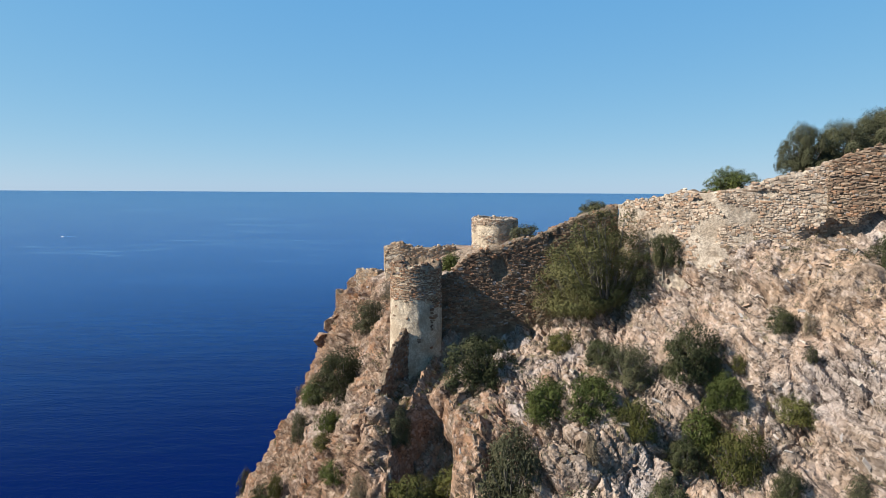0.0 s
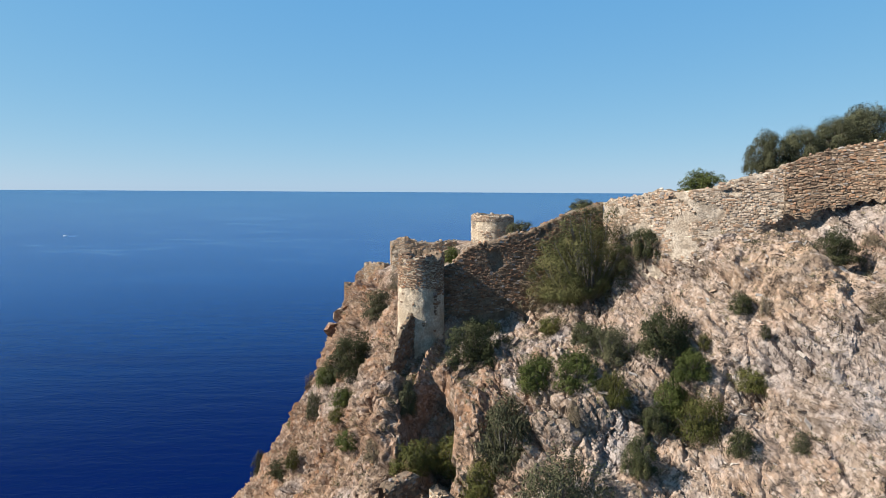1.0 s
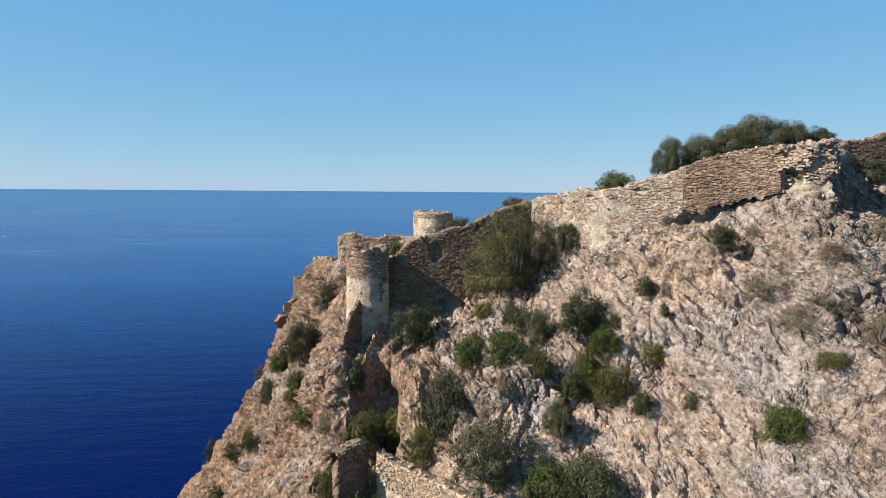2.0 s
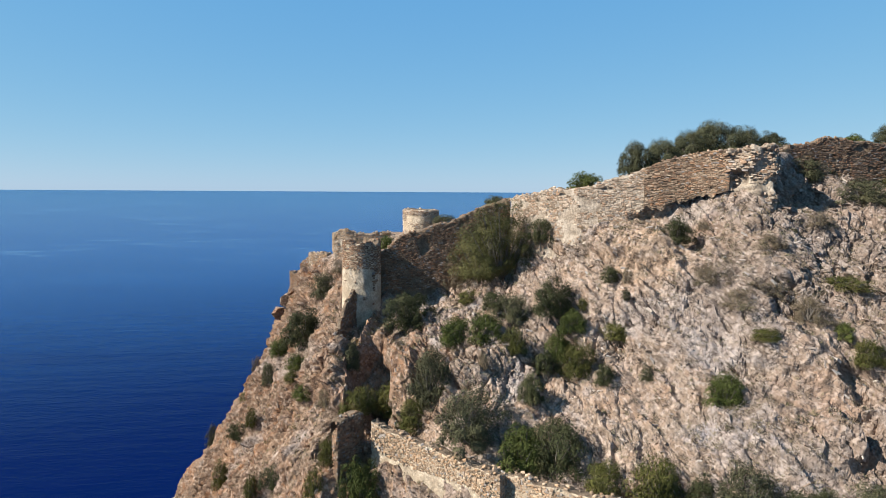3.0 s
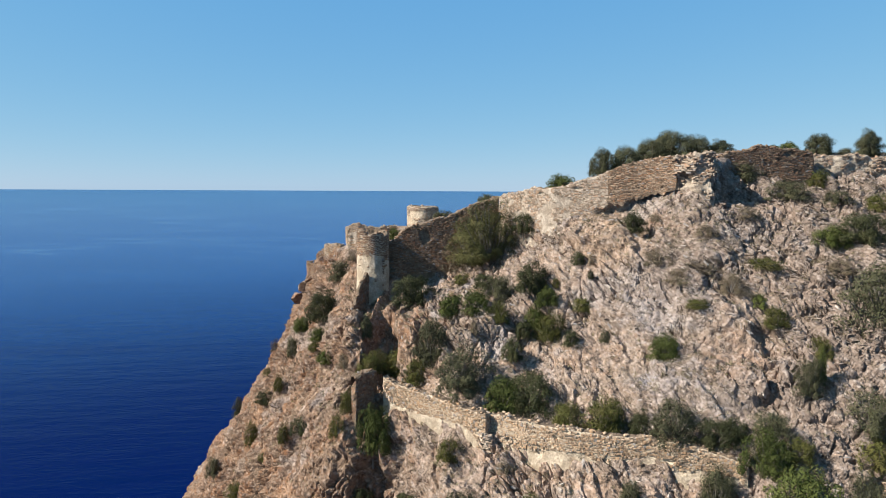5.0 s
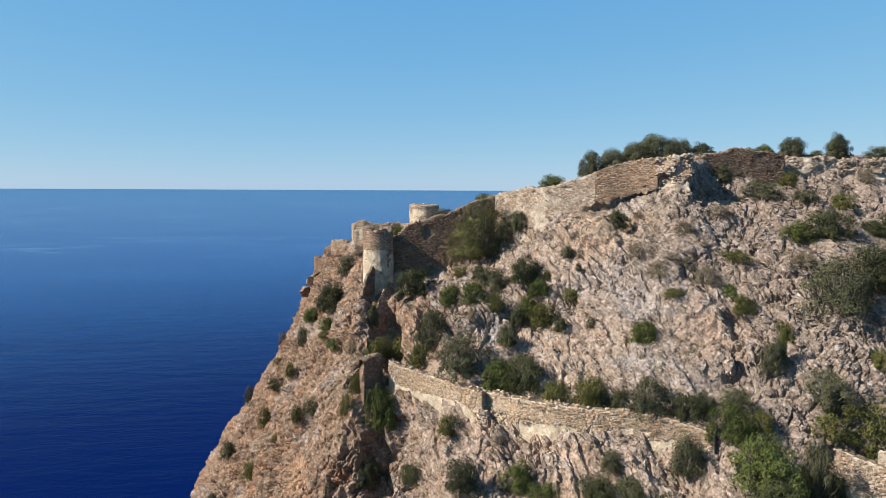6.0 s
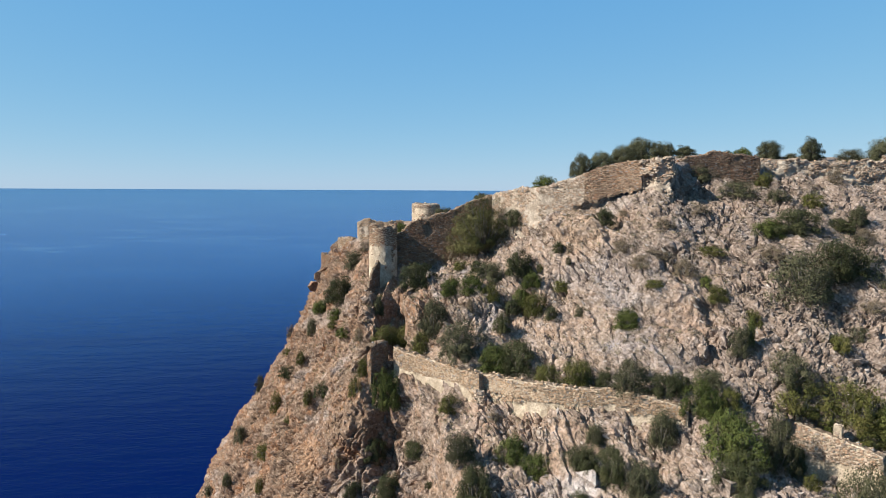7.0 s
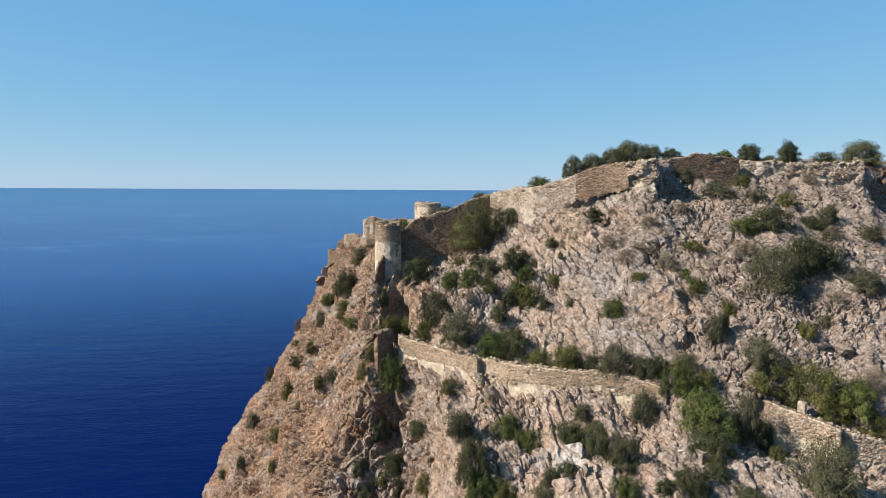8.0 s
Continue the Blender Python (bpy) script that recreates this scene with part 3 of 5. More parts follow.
class Round(Face):
    """The same for a round tower: u runs anticlockwise, from the given bearing, all the way round."""

    def __init__(self, x, y, r, foot, top, ragged=0.3, seed=0, taper=0.0, drop=0.0, drop_at=0.0):
        self.x, self.y, self.r, self.f, self.t = x, y, r, foot, top
        self.length, self.ragged, self.seed, self.taper, self.drop, self.drop_at = 2 * np.pi * r, ragged, seed, taper, drop, drop_at

    def plan(self, u):
        a = np.asarray(u, dtype=float) / self.r
        return self.x + self.r * np.cos(a), self.y + self.r * np.sin(a), -np.sin(a), np.cos(a)

    def foot(self, u):
        return np.full_like(np.asarray(u, dtype=float), self.f)

    def top(self, u):
        a = np.asarray(u, dtype=float) / self.r
        q = np.stack([2.2 * np.cos(a), 2.2 * np.sin(a), np.full_like(a, self.seed)], -1)
        dip = np.clip(1 - np.abs((a - self.drop_at + np.pi) % (2 * np.pi) - np.pi) / 0.5, 0, 1)
        return self.t + self.ragged * (value_noise(q, 3) + 0.7 * value_noise(q * 3.1, 4)) - self.drop * dip

    def at(self, u, z, out):
        x, y, tx, ty = self.plan(u)
        out = out + self.taper * (self.t - z) + 0.07 * value_noise(np.stack([np.asarray(x) * 0.6, np.asarray(y) * 0.6, np.asarray(z) * 0.5], -1).reshape(-1, 3), 5).reshape(np.shape(x))
        return np.stack([x + ty * out, y - tx * out, z + 0 * x], -1)


def core(face, thick, material, hollow=None, below=2.0, step=0.22, closed=False, sunk=0.03):
    """The mortared body of a wall: both faces, a ragged top and the ends."""
    nu, nv, nt = int(face.length / step) + 2, 36, 5
    u = np.linspace(0, face.length, nu)
    lo, hi = face.foot(u) - below, face.top(u)
    rows = []
    for k in range(nv):
        z = lo + (hi - lo) * k / (nv - 1)
        q = face.at(u, z, 0.0)
        out = 0.05 * fractal(q * 1.3, 90 + face.seed, 3) - sunk - pocks(u, z, face.seed)
        if hollow:
            out = out - hollow(u, z)
        rows.append(face.at(u, z, out))
    for k in range(1, nt):
        q = face.at(u, hi, -thick * k / (nt - 1))
        rows.append(q + np.stack([0 * u, 0 * u, 0.16 * value_noise(q * 1.6, 12)], -1))
    rows.append(face.at(u, lo, -thick))
    v = np.stack(rows, 0)
    f = grid_faces(len(rows), nu)[:, ::-1]
    verts = v.reshape(-1, 3)
    if not closed:
        ends = []
        for side in (0, nu - 1):
            front, back = np.arange(nv) * nu + side, (len(rows) - 1) * nu + side
            mid_first = len(verts)
            # the broken end of the wall, a grid between the two faces
            fr = verts[front]
            bk = np.array([[verts[back][0], verts[back][1], z] for z in fr[:, 2]])
            g = np.stack([fr + (bk - fr) * j / 4 for j in range(5)], 1)
            g[:, 1:4] += 0.10 * np.stack([value_noise(g[:, 1:4].reshape(-1, 3) * 1.7 + 9 * k, 33 + k) for k in range(3)], 1).reshape(nv, 3, 3)
            verts = np.concatenate([verts, g.reshape(-1, 3)])
            ef = grid_faces(nv, 5, mid_first)
            ends.append(ef[:, ::-1] if side else ef)
        f = np.concatenate([f] + ends)
    me = mesh_from("core", verts, f, material, True)
    me.materials.append(MORTAR_DARK)
    me.polygons.foreach_set("material_index", np.where((np.arange(len(f)) >= (nv - 1) * (nu - 1)) & (np.arange(len(f)) < (len(rows) - 1) * (nu - 1)), 1, 0).astype(np.int32))
    return me


def pocks(u, z, seed):
    """Pockets where stones have fallen out of the face: how deep they go."""
    q = np.stack([u * 0.85, z * 1.1, 0 * u + 3.3 * seed], -1)
    return 0.30 * np.clip((value_noise(q, 15) + 0.45 * value_noise(q * 2.7, 16) - 0.66) / 0.12, 0, 1)


def lay_courses(face, course=(0.11, 0.24), width=(0.15, 0.50), keep=None, seed=0, low=0.0):
    """Stones laid in uneven courses: rows of u, z, half width, half height."""
    rnd = random.Random(seed)
    zmin, zmax = float(np.min(face.foot(np.linspace(0, face.length, 50)))) - low, float(np.max(face.top(np.linspace(0, face.length, 200))))
    out, z = [], zmin
    while z < zmax:
        h = rnd.uniform(*course)
        u = rnd.uniform(-0.3, 0.0)
        while u < face.length:
            w = rnd.uniform(*width) * (0.8 + 0.8 * (rnd.random() ** 4))
            if rnd.random() < 0.22:  # two thin stones in place of one
                for k in (0.25, 0.75):
                    out.append((u + w / 2 + rnd.uniform(-0.04, 0.04), z + h * k, w / 2 * rnd.uniform(0.8, 1.1), h / 4 * rnd.uniform(0.8, 1.1)))
                u += w
                continue
            if rnd.random() < 0.10:
                w *= 1.4
            out.append((u + w / 2, z + h / 2 + rnd.uniform(-0.10, 0.10) + 0.10 * math.sin(u * 0.9 + z) + 0.05 * math.sin(u * 2.3 - z), w / 2, h / 2 * rnd.uniform(0.68, 1.25)))
            u += w
        z += h
    out = np.array(out)
    out = out[(out[:, 0] > 0.1) & (out[:, 0] < face.length - 0.1)]
    ok = (out[:, 1] < face.top(out[:, 0]) - 0.04) & (out[:, 1] > face.foot(out[:, 0]) - low)
    out = out[ok]
    if keep:
        out = out[keep(out[:, 0], out[:, 1])]
    out = out[pocks(out[:, 0], out[:, 1], face.seed) < 0.12]
    lost = np.array([rnd.random() for _ in out]) > 0.07
    return out[lost]


GRID4 = np.array([(a, b) for b in (-1, -0.72, 0.72, 1) for a in (-1, -0.80, 0.80, 1)])
RISE4 = np.array([0.3 if abs(a) == 1 and abs(b) == 1 else (0.72 if abs(a) == 1 or abs(b) == 1 else 1.0) for a, b in GRID4])
PULL4 = np.array([0.88 if abs(a) == 1 and abs(b) == 1 else 1.0 for a, b in GRID4])


def stonework(face, stones, material, proud=(0.03, 0.11), seed=0, hollow=None):
    """Many faced stones bedded in the wall's face, each a rounded cushion with its own size, lean and depth."""
    g = np.random.default_rng(seed)
    m = len(stones)
    lean = g.uniform(-0.28, 0.28, (m, 1))
    a = GRID4[None, :, 0] * PULL4 * stones[:, 2:3] * 0.98 + g.uniform(-0.035, 0.035, (m, 16))
    b = GRID4[None, :, 1] * PULL4 * stones[:, 3:4] * 0.95 + g.uniform(-0.028, 0.028, (m, 16))
    u = stones[:, 0:1] + a - b * lean
    z = stones[:, 1:2] + b + a * lean
    rise = g.uniform(*proud, (m, 1))
    d = RISE4[None] * (rise + 0.08) - 0.08 + (g.uniform(-0.012, 0.012, (m, 16)) + g.uniform(-0.03, 0.03, (m, 1)) * GRID4[None, :, 1] + g.uniform(-0.03, 0.03, (m, 1)) * GRID4[None, :, 0]) * (RISE4 > 0.9)
    if hollow:
        d = d - hollow(stones[:, 0], stones[:, 1])[:, None]
    v = face.at(u.ravel(), z.ravel(), d.ravel())
    f = (grid_faces(4, 4)[None] + 16 * np.arange(m)[:, None, None]).reshape(-1, 4)[:, ::-1]
    return mesh_from("stonework", v, f, material)


def boulder_mesh(name, material, seed, rough=0.16):
    """A rounded, chipped block of unit half size."""
    bm = bmesh.new()
    bmesh.ops.create_cube(bm, size=2.0)
    bmesh.ops.subdivide_edges(bm, edges=bm.edges[:], cuts=1, use_grid_fill=True)
    rnd = random.Random(seed)
    for v in bm.verts:
        c = v.co.copy()
        k = 1.0 - 0.13 * (sum(abs(t) > 0.5 for t in c) - 1)
        v.co = Vector(t * k + rnd.uniform(-rough, rough) for t in c)
    me = bpy.data.meshes.new(name)
    bm.to_mesh(me)
    bm.free()
    me.materials.append(material)
    return me


def loose_stones(face, count, material, seed, size=(0.07, 0.22), depth=1.2):
    """Rubble lying along a broken wall top, in one mesh."""
    rnd = random.Random(seed)
    v, f = [], []
    base = boulder_mesh("rubble_shape", material, seed)
    bv = np.array([x.co[:] for x in base.vertices])
    bf = np.array([p.vertices[:] for p in base.polygons])
    bpy.data.meshes.remove(base)
    for k in range(count):
        u, d = rnd.uniform(0.1, face.length - 0.1), rnd.uniform(0.05, depth - 0.1)
        r = rnd.uniform(*size)
        p = face.at(np.array([u]), face.top(np.array([u])) + r * 0.3, np.array([-d]))[0]
        m = np.array(Euler((rnd.uniform(-0.5, 0.5), rnd.uniform(-0.5, 0.5), rnd.uniform(0, 6))).to_matrix())
        v.append((bv * np.array((r * rnd.uniform(0.8, 1.5), r, r * rnd.uniform(0.5, 0.9)))) @ m.T + p)
        f.append(bf + len(bv) * k)
    return mesh_from("rubble", np.concatenate(v), np.concatenate(f), material)


def single_stones(parent, face, stones, shapes, hollow=None):
    """The stones of one stretch of wall, each an object of its own on a shared mesh."""
    rnd = random.Random(len(stones))
    for u, z, w, h in stones:
        x, y, tx, ty = (float(t) for t in face.plan(np.array(u)))
        deep = 0.14
        d = rnd.uniform(-0.11, -0.06) - (float(hollow(np.array([u]), np.array([z]))[0]) if hollow else 0.0)
        c = face.at(np.array([u]), np.array([z]), np.array([d]))[0]
        ob = new("stone", rnd.choice(shapes))
        ob.parent = parent
        turn = Matrix(((tx, -ty, 0), (ty, tx, 0), (0, 0, 1))).to_4x4()
        ob.matrix_local = Matrix.Translation(Vector(c) - parent.location) @ turn @ pose(0, 0, 0, 0, rnd.uniform(-5, 5), 0) @ Matrix.Diagonal((w * 0.98, deep, h * 0.97, 1))


def masonry(name, face, thick, label, category, core_mat, stone_mat, hollow=None, keep=None, below=2.0, closed=False, course=(0.12, 0.28), width=(0.13, 0.55),
            singles=(0, 0, 0, 0), rubble=40, seed=1, group="", back=False, proud=(0.015, 0.075), low=0.0):
    """A ruined rubble wall: its mortar core, its face stones and the rubble on top. singles: the stretch (u, u, z, z) whose stones stand alone."""
    c = face.at(np.array([face.length / 2]), face.foot(np.array([face.length / 2])), np.array([0.0]))[0]
    ob = thing(name, c, label, category, group)
    inv = Matrix.Translation(-Vector(c))

    def child(pname, me, plabel="", kind=""):
        me.transform(inv)
        q = part(pname, me, ob, plabel)
        if kind:
            tagged(q, kind=kind)

    child("core", core(face, thick, core_mat, hollow, below, closed=closed))
    stones = lay_courses(face, course, width, keep, seed, low)
    alone = (stones[:, 0] > singles[0]) & (stones[:, 0] < singles[1]) & (stones[:, 1] > singles[2]) & (stones[:, 1] < singles[3])
    alone &= np.cumsum(alone) <= 290
    child("stonework", stonework(face, stones[~alone], stone_mat, proud, seed, hollow), "", "stuff")
    if rubble:
        child("rubble", loose_stones(face, rubble, stone_mat, seed + 50, depth=thick), "", "stuff")
    if alone.any():
        shapes = [boulder_mesh("stone", stone_mat, 400 + k, 0.10) for k in range(6)]
        single_stones(ob, face, stones[alone], shapes, hollow)
    return ob


def patch(u0, z0, ru, rz, depth):
    """A soft-edged dent in a wall's face."""
    def f(u, z):
        q = np.stack([np.asarray(u) * 0.9, np.asarray(z) * 0.9, np.zeros_like(np.asarray(u) + np.asarray(z))], -1)
        d = np.sqrt(((u - u0) / ru) ** 2 + ((z - z0) / rz) ** 2) + 0.25 * value_noise(q.reshape(-1, 3), 6).reshape(q.shape[:-1])
        return depth * np.clip((1.1 - d) / 0.2, 0, 1)
    return f


def crumbling(depth, seed):
    """A face that has weathered back unevenly, in hollows and knobs."""
    def f(u, z):
        q = np.stack([np.asarray(u) * 0.55, np.asarray(z) * 0.7, 0 * np.asarray(u + z) + seed], -1).reshape(-1, 3)
        return depth * np.clip(fractal(q, seed, 4, 0.6) + 0.25, -0.4, 1.3).reshape(np.shape(np.asarray(u + z)))
    return f


def bare(u, z, scale, level, seed):
    """True where plaster or rubble fill hides the stones."""
    q = np.stack([u * scale, z * scale, np.zeros_like(u)], -1)
    return fractal(q, seed, 4, 0.6) > level


# --- the upper castle
def tower_keep(u, z):
    q = np.stack([u * 0.5, z * 0.3, 0 * u], -1)
    return (z > 77.9 + 0.8 * value_noise(q, 9)) | ((z < 77.9) & (value_noise(q * 3.0, 19) > 0.84)) | (value_noise(q * 5 + 4, 20) > 0.88)


def earth_fill(parent, x, y, r, z, label):
    """Earth and rubble that fill a hollow tower, domed and uneven."""
    a, q = np.meshgrid(np.linspace(0, 2 * np.pi, 33), np.linspace(0, r, 9))
    v = np.stack([x + q * np.cos(a), y + q * np.sin(a), z + 0.0 * q], -1).reshape(-1, 3)
    v[:, 2] += 0.12 * fractal(v * 0.9, 77, 3)
    v -= np.array(parent.location)
    part("earth_fill", mesh_from("earth_fill", v, grid_faces(9, 33), MORTAR_DARK, True), parent, label)


t_face = Round(-3.15, 74.3, 2.72, 70.0, 82.45, 0.28, 2, 0.012, 0.7, radians(-38))
tower = masonry("round_tower", t_face, 1.3, "round ruined brown rubble tower with pale plaster on its lower half", "tower", PLASTER, STONE_WARM, keep=tower_keep, closed=True,
                course=(0.15, 0.26), width=(0.2, 0.5), singles=(2.72 * radians(225), 2.72 * radians(300), 79.3, 82.6), rubble=36, seed=5)
earth_fill(tower, -3.15, 74.3, 2.2, 81.0, "earth and rubble inside the broken tower top")

b_face = Round(6.9, 98.0, 3.2, 81.5, 86.2, 0.16, 4, 0.004)
stump = masonry("round_tower", b_face, 1.2, "low round tower stump of pale plastered stone standing on the plateau", "tower", PLASTER, STONE_PALE,
                keep=lambda u, z: (z > 85.4) | bare(u, z, 0.8, 0.25, 41), closed=True, rubble=50, seed=6)
earth_fill(stump, 6.9, 98.0, 2.7, 85.55, "dry earth inside the tower stump")

dent = patch(7.2, 81.4, 1.1, 1.6, 0.30)
w1 = Face([(-1.2, 76.3, 73.5, 80.2), (0.6, 76.4, 74, 80.7), (2.0, 76.5, 74.5, 82.6), (6.9, 76.75, 75, 84.25), (10.7, 76.95, 75.5, 85.3), (15, 77.2, 77.5, 87.25), (19.2, 77.4, 80.5, 88.65)], 0.17, 1)
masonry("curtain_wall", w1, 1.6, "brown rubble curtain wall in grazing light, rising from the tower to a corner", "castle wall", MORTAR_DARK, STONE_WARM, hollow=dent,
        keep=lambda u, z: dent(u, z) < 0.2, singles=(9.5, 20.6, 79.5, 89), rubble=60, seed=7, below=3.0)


def w2_keep(u, z):
    return ~bare(u + 0.8 * np.sin(z * 1.7), z, 0.42, 0.38, 51)


def w2_fall(u, z):
    """The lower face has fallen out under the coursed wall, leaving a ragged overhang."""
    q = np.stack([np.asarray(u) * 1.1, np.asarray(z) * 1.1, 0 * np.asarray(u + z)], -1)
    lip = 87.1 + 0.45 * (u - 21.0) + 0.5 * value_noise(q.reshape(-1, 3), 26).reshape(q.shape[:-1])
    return 0.85 * np.clip((lip - z) / 0.4, 0, 1) * np.clip((u - 19.5) / 1.2, 0, 1) * np.clip((31.4 - u) / 0.8, 0, 1)


w2 = Face([(19.2, 77.4, 80.5, 88.65), (21.6, 73.4, 81.5, 89.3), (23.5, 70.3, 83, 89.95), (26.6, 66.6, 83.5, 89.95), (30, 64.6, 84.5, 91.1), (34.2, 62.3, 86, 92.6), (39.2, 60.1, 86.5, 94.2), (43.0, 57.4, 88, 94.8)], 0.20, 3)
masonry("curtain_wall", w2, 1.6, "sunlit pale rubble curtain wall with patches of old mortar, footed on rock", "castle wall", MORTAR_PALE, STONE_PALE, hollow=w2_fall, keep=w2_keep,
        singles=(13.5, 21.5, 86.5, 94), rubble=70, seed=8, below=3.5, low=1.0, course=(0.15, 0.30), width=(0.16, 0.5))
w2b = Face([(34.0, 62.05, 88.0, 92.7), (36, 61.15, 88.0, 93.5), (39.3, 59.7, 88.9, 94.5), (43.0, 57.0, 90.3, 95.0)], 0.12, 5, 0.55)
masonry("curtain_wall", w2b, 1.5, "coursed brown rubble wall with its lower face fallen away", "castle wall", MORTAR_DARK, STONE_BROWN, singles=(0, 11, 89, 95.5), rubble=40, seed=9, below=0.25, course=(0.15, 0.25))
crumbled = crumbling(0.55, 62)
crag = patch(1.6, 91.3, 1.2, 1.0, 0.7)
w2c = Face([(42.6, 57.6, 88.2, 94.9), (45.0, 55.0, 88.0, 95.2), (47.4, 54.0, 88.2, 95.4), (48.4, 55.6, 88.5, 95.2), (49.2, 59.6, 89.5, 95.2)], 0.3, 6)
masonry("curtain_wall", w2c, 1.7, "broken pale wall end of loose rubble and mortar, shaded on its return", "castle wall", MORTAR_PALE, STONE_PALE, hollow=lambda u, z: crag(u, z) + crumbled(u, z),
        keep=lambda u, z: ~bare(u, z, 0.5, 0.15, 61), course=(0.2, 0.36), width=(0.3, 0.75), rubble=110, seed=10, proud=(0.08, 0.38))
w3 = Face([(49.4, 59.8, 90, 94.6), (53.0, 60.3, 90.5, 95.6), (57.6, 60.2, 91.2, 96.75), (62.5, 60.0, 91.2, 96.5), (66.9, 60.0, 91.5, 95.7)], 0.2, 7)
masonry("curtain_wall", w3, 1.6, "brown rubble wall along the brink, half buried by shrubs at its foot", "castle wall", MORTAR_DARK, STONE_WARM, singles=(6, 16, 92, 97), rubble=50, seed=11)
w4 = Face([(67.0, 62.4, 92.6, 95.5), (72.0, 60.9, 92.4, 95.2), (77.7, 60.4, 92.4, 95.4), (84, 58.9, 91.5, 95.0), (91.6, 57.6, 91.0, 95.4)], 0.5, 8)
masonry("curtain_wall", w4, 1.5, "low pale rubble wall crumbling along the cliff top", "castle wall", MORTAR_PALE, STONE_PALE, hollow=crumbling(0.35, 63), keep=lambda u, z: ~bare(u, z, 0.4, 0.35, 71), rubble=130, seed=12, course=(0.2, 0.34), proud=(0.06, 0.30))
w5 = Face([(90.6, 59.6, 88, 96.4), (91.7, 58.2, 88, 95.6), (93.0, 60.9, 86.5, 94.9), (97.5, 64.5, 87, 94.3), (110, 62.0, 88, 94.5)], 0.32, 9)
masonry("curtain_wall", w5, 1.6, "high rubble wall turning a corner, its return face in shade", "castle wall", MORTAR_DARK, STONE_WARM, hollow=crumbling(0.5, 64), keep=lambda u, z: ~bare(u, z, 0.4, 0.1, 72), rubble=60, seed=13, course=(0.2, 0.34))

# --- the seaward ruins behind the tower
r1 = Face([(-9.2, 103.0, 76, 81.6), (-8.6, 98.4, 76, 82.1), (-6.5, 97.6, 77, 82.6), (-2.0, 97.8, 78, 82.0), (1.5, 98.2, 79.5, 82.2)], 0.28, 10)
masonry("ruined_wall", r1, 1.3, "ochre rubble wall of a roofless ruin behind the tower", "castle wall", MORTAR_PALE, STONE_YELLOW, keep=lambda u, z: ~bare(u, z, 0.5, 0.3, 81), rubble=40, seed=14, below=3)
r2 = Face([(-14.4, 112, 72.5, 77.0), (-13.9, 107.0, 72.5, 77.6), (-10.4, 105.0, 73, 77.9), (-9.4, 108.0, 74, 77.4)], 0.3, 11)
masonry("ruined_wall", r2, 1.2, "stub of an ochre rubble wall on the cliff edge", "castle wall", MORTAR_PALE, STONE_YELLOW, rubble=30, seed=15, below=3)
r3 = Face([(-19.4, 122, 70, 72.4), (-18.6, 116.4, 69.5, 72.7), (-16.7, 114.8, 70, 73.1), (-16.2, 114.5, 70.5, 75.7), (-14.6, 113.4, 71, 76.4)], 0.3, 12)
masonry("ruined_wall", r3, 1.2, "brown rubble corner of a ruined outwork above the sea", "castle wall", MORTAR_DARK, STONE_WARM, rubble=30, seed=16, below=3)
spur = Face([(-6.5, 65.8, 66.5, 69.2), (-5.6, 68.0, 67, 72.4), (-4.9, 69.6, 68, 74.2), (-4.1, 71.2, 69, 76.2), (-3.6, 71.9, 69, 74.5)], 0.7, 13)
masonry("spur_wall", spur, 0.5, "jagged fragment of a spur wall leaning on the round tower", "castle wall", MORTAR_DARK, STONE_WARM, rubble=14, seed=17, below=1.5, course=(0.2, 0.36))

# --- the lower terrace
def band(face, share, seed):
    """Stones above, bare plaster band below."""
    def keep(u, z):
        q = np.stack([u * 0.35, 0 * u, 0 * u + seed], -1)
        return z > face.foot(u) + share * (face.top(u) - face.foot(u)) + 0.6 * value_noise(q, 13)
    return keep


gate = Face([(-6.1, 52.0, 57, 61.6), (-5.4, 50.8, 57, 62.9), (-4.4, 52.0, 57, 63.4), (-2.5, 54.3, 57, 63.2)], 0.15, 14)
masonry("gate_stub", gate, 1.6, "dark rubble stub of a gate tower with a sunlit edge", "castle wall", MORTAR_DARK, STONE_WARM, rubble=16, seed=18, below=3.5, course=(0.18, 0.3))
l1 = Face([(-1.6, 52.3, 57.2, 63.0), (0.3, 51.0, 57.2, 62.1), (5.4, 45.8, 56.4, 61.6), (11.3, 39.9, 55.7, 61.05), (12.5, 41.5, 55.7, 60.9)], 0.18, 15)
masonry("terrace_wall", l1, 1.3, "pale yellow rubble terrace wall with a bare plastered foot", "castle wall", PLASTER, STONE_YELLOW, keep=band(l1, 0.44, 1), singles=(5, 14, 58.8, 62.5), rubble=60, seed=19, below=2.5, course=(0.18, 0.34), width=(0.14, 0.38), proud=(0.03, 0.18))
l2 = Face([(10.6, 42.4, 55.7, 60.9), (12.0, 41.0, 55.7, 60.9), (19.9, 33.6, 55.6, 61.2), (24.5, 31.0, 56.4, 61.3), (28.9, 29.2, 57, 61.3), (33.5, 26.6, 56.5, 61.2), (37.7, 24.2, 55.6, 59.8)], 0.2, 16)
masonry("terrace_wall", l2, 1.3, "pale yellow rubble terrace wall, its plastered foot crumbling away", "castle wall", PLASTER, STONE_YELLOW, keep=band(l2, 0.42, 2), singles=(2, 14, 58.8, 62), rubble=90, seed=20, below=2.5, course=(0.18, 0.34), width=(0.14, 0.38), proud=(0.03, 0.18))
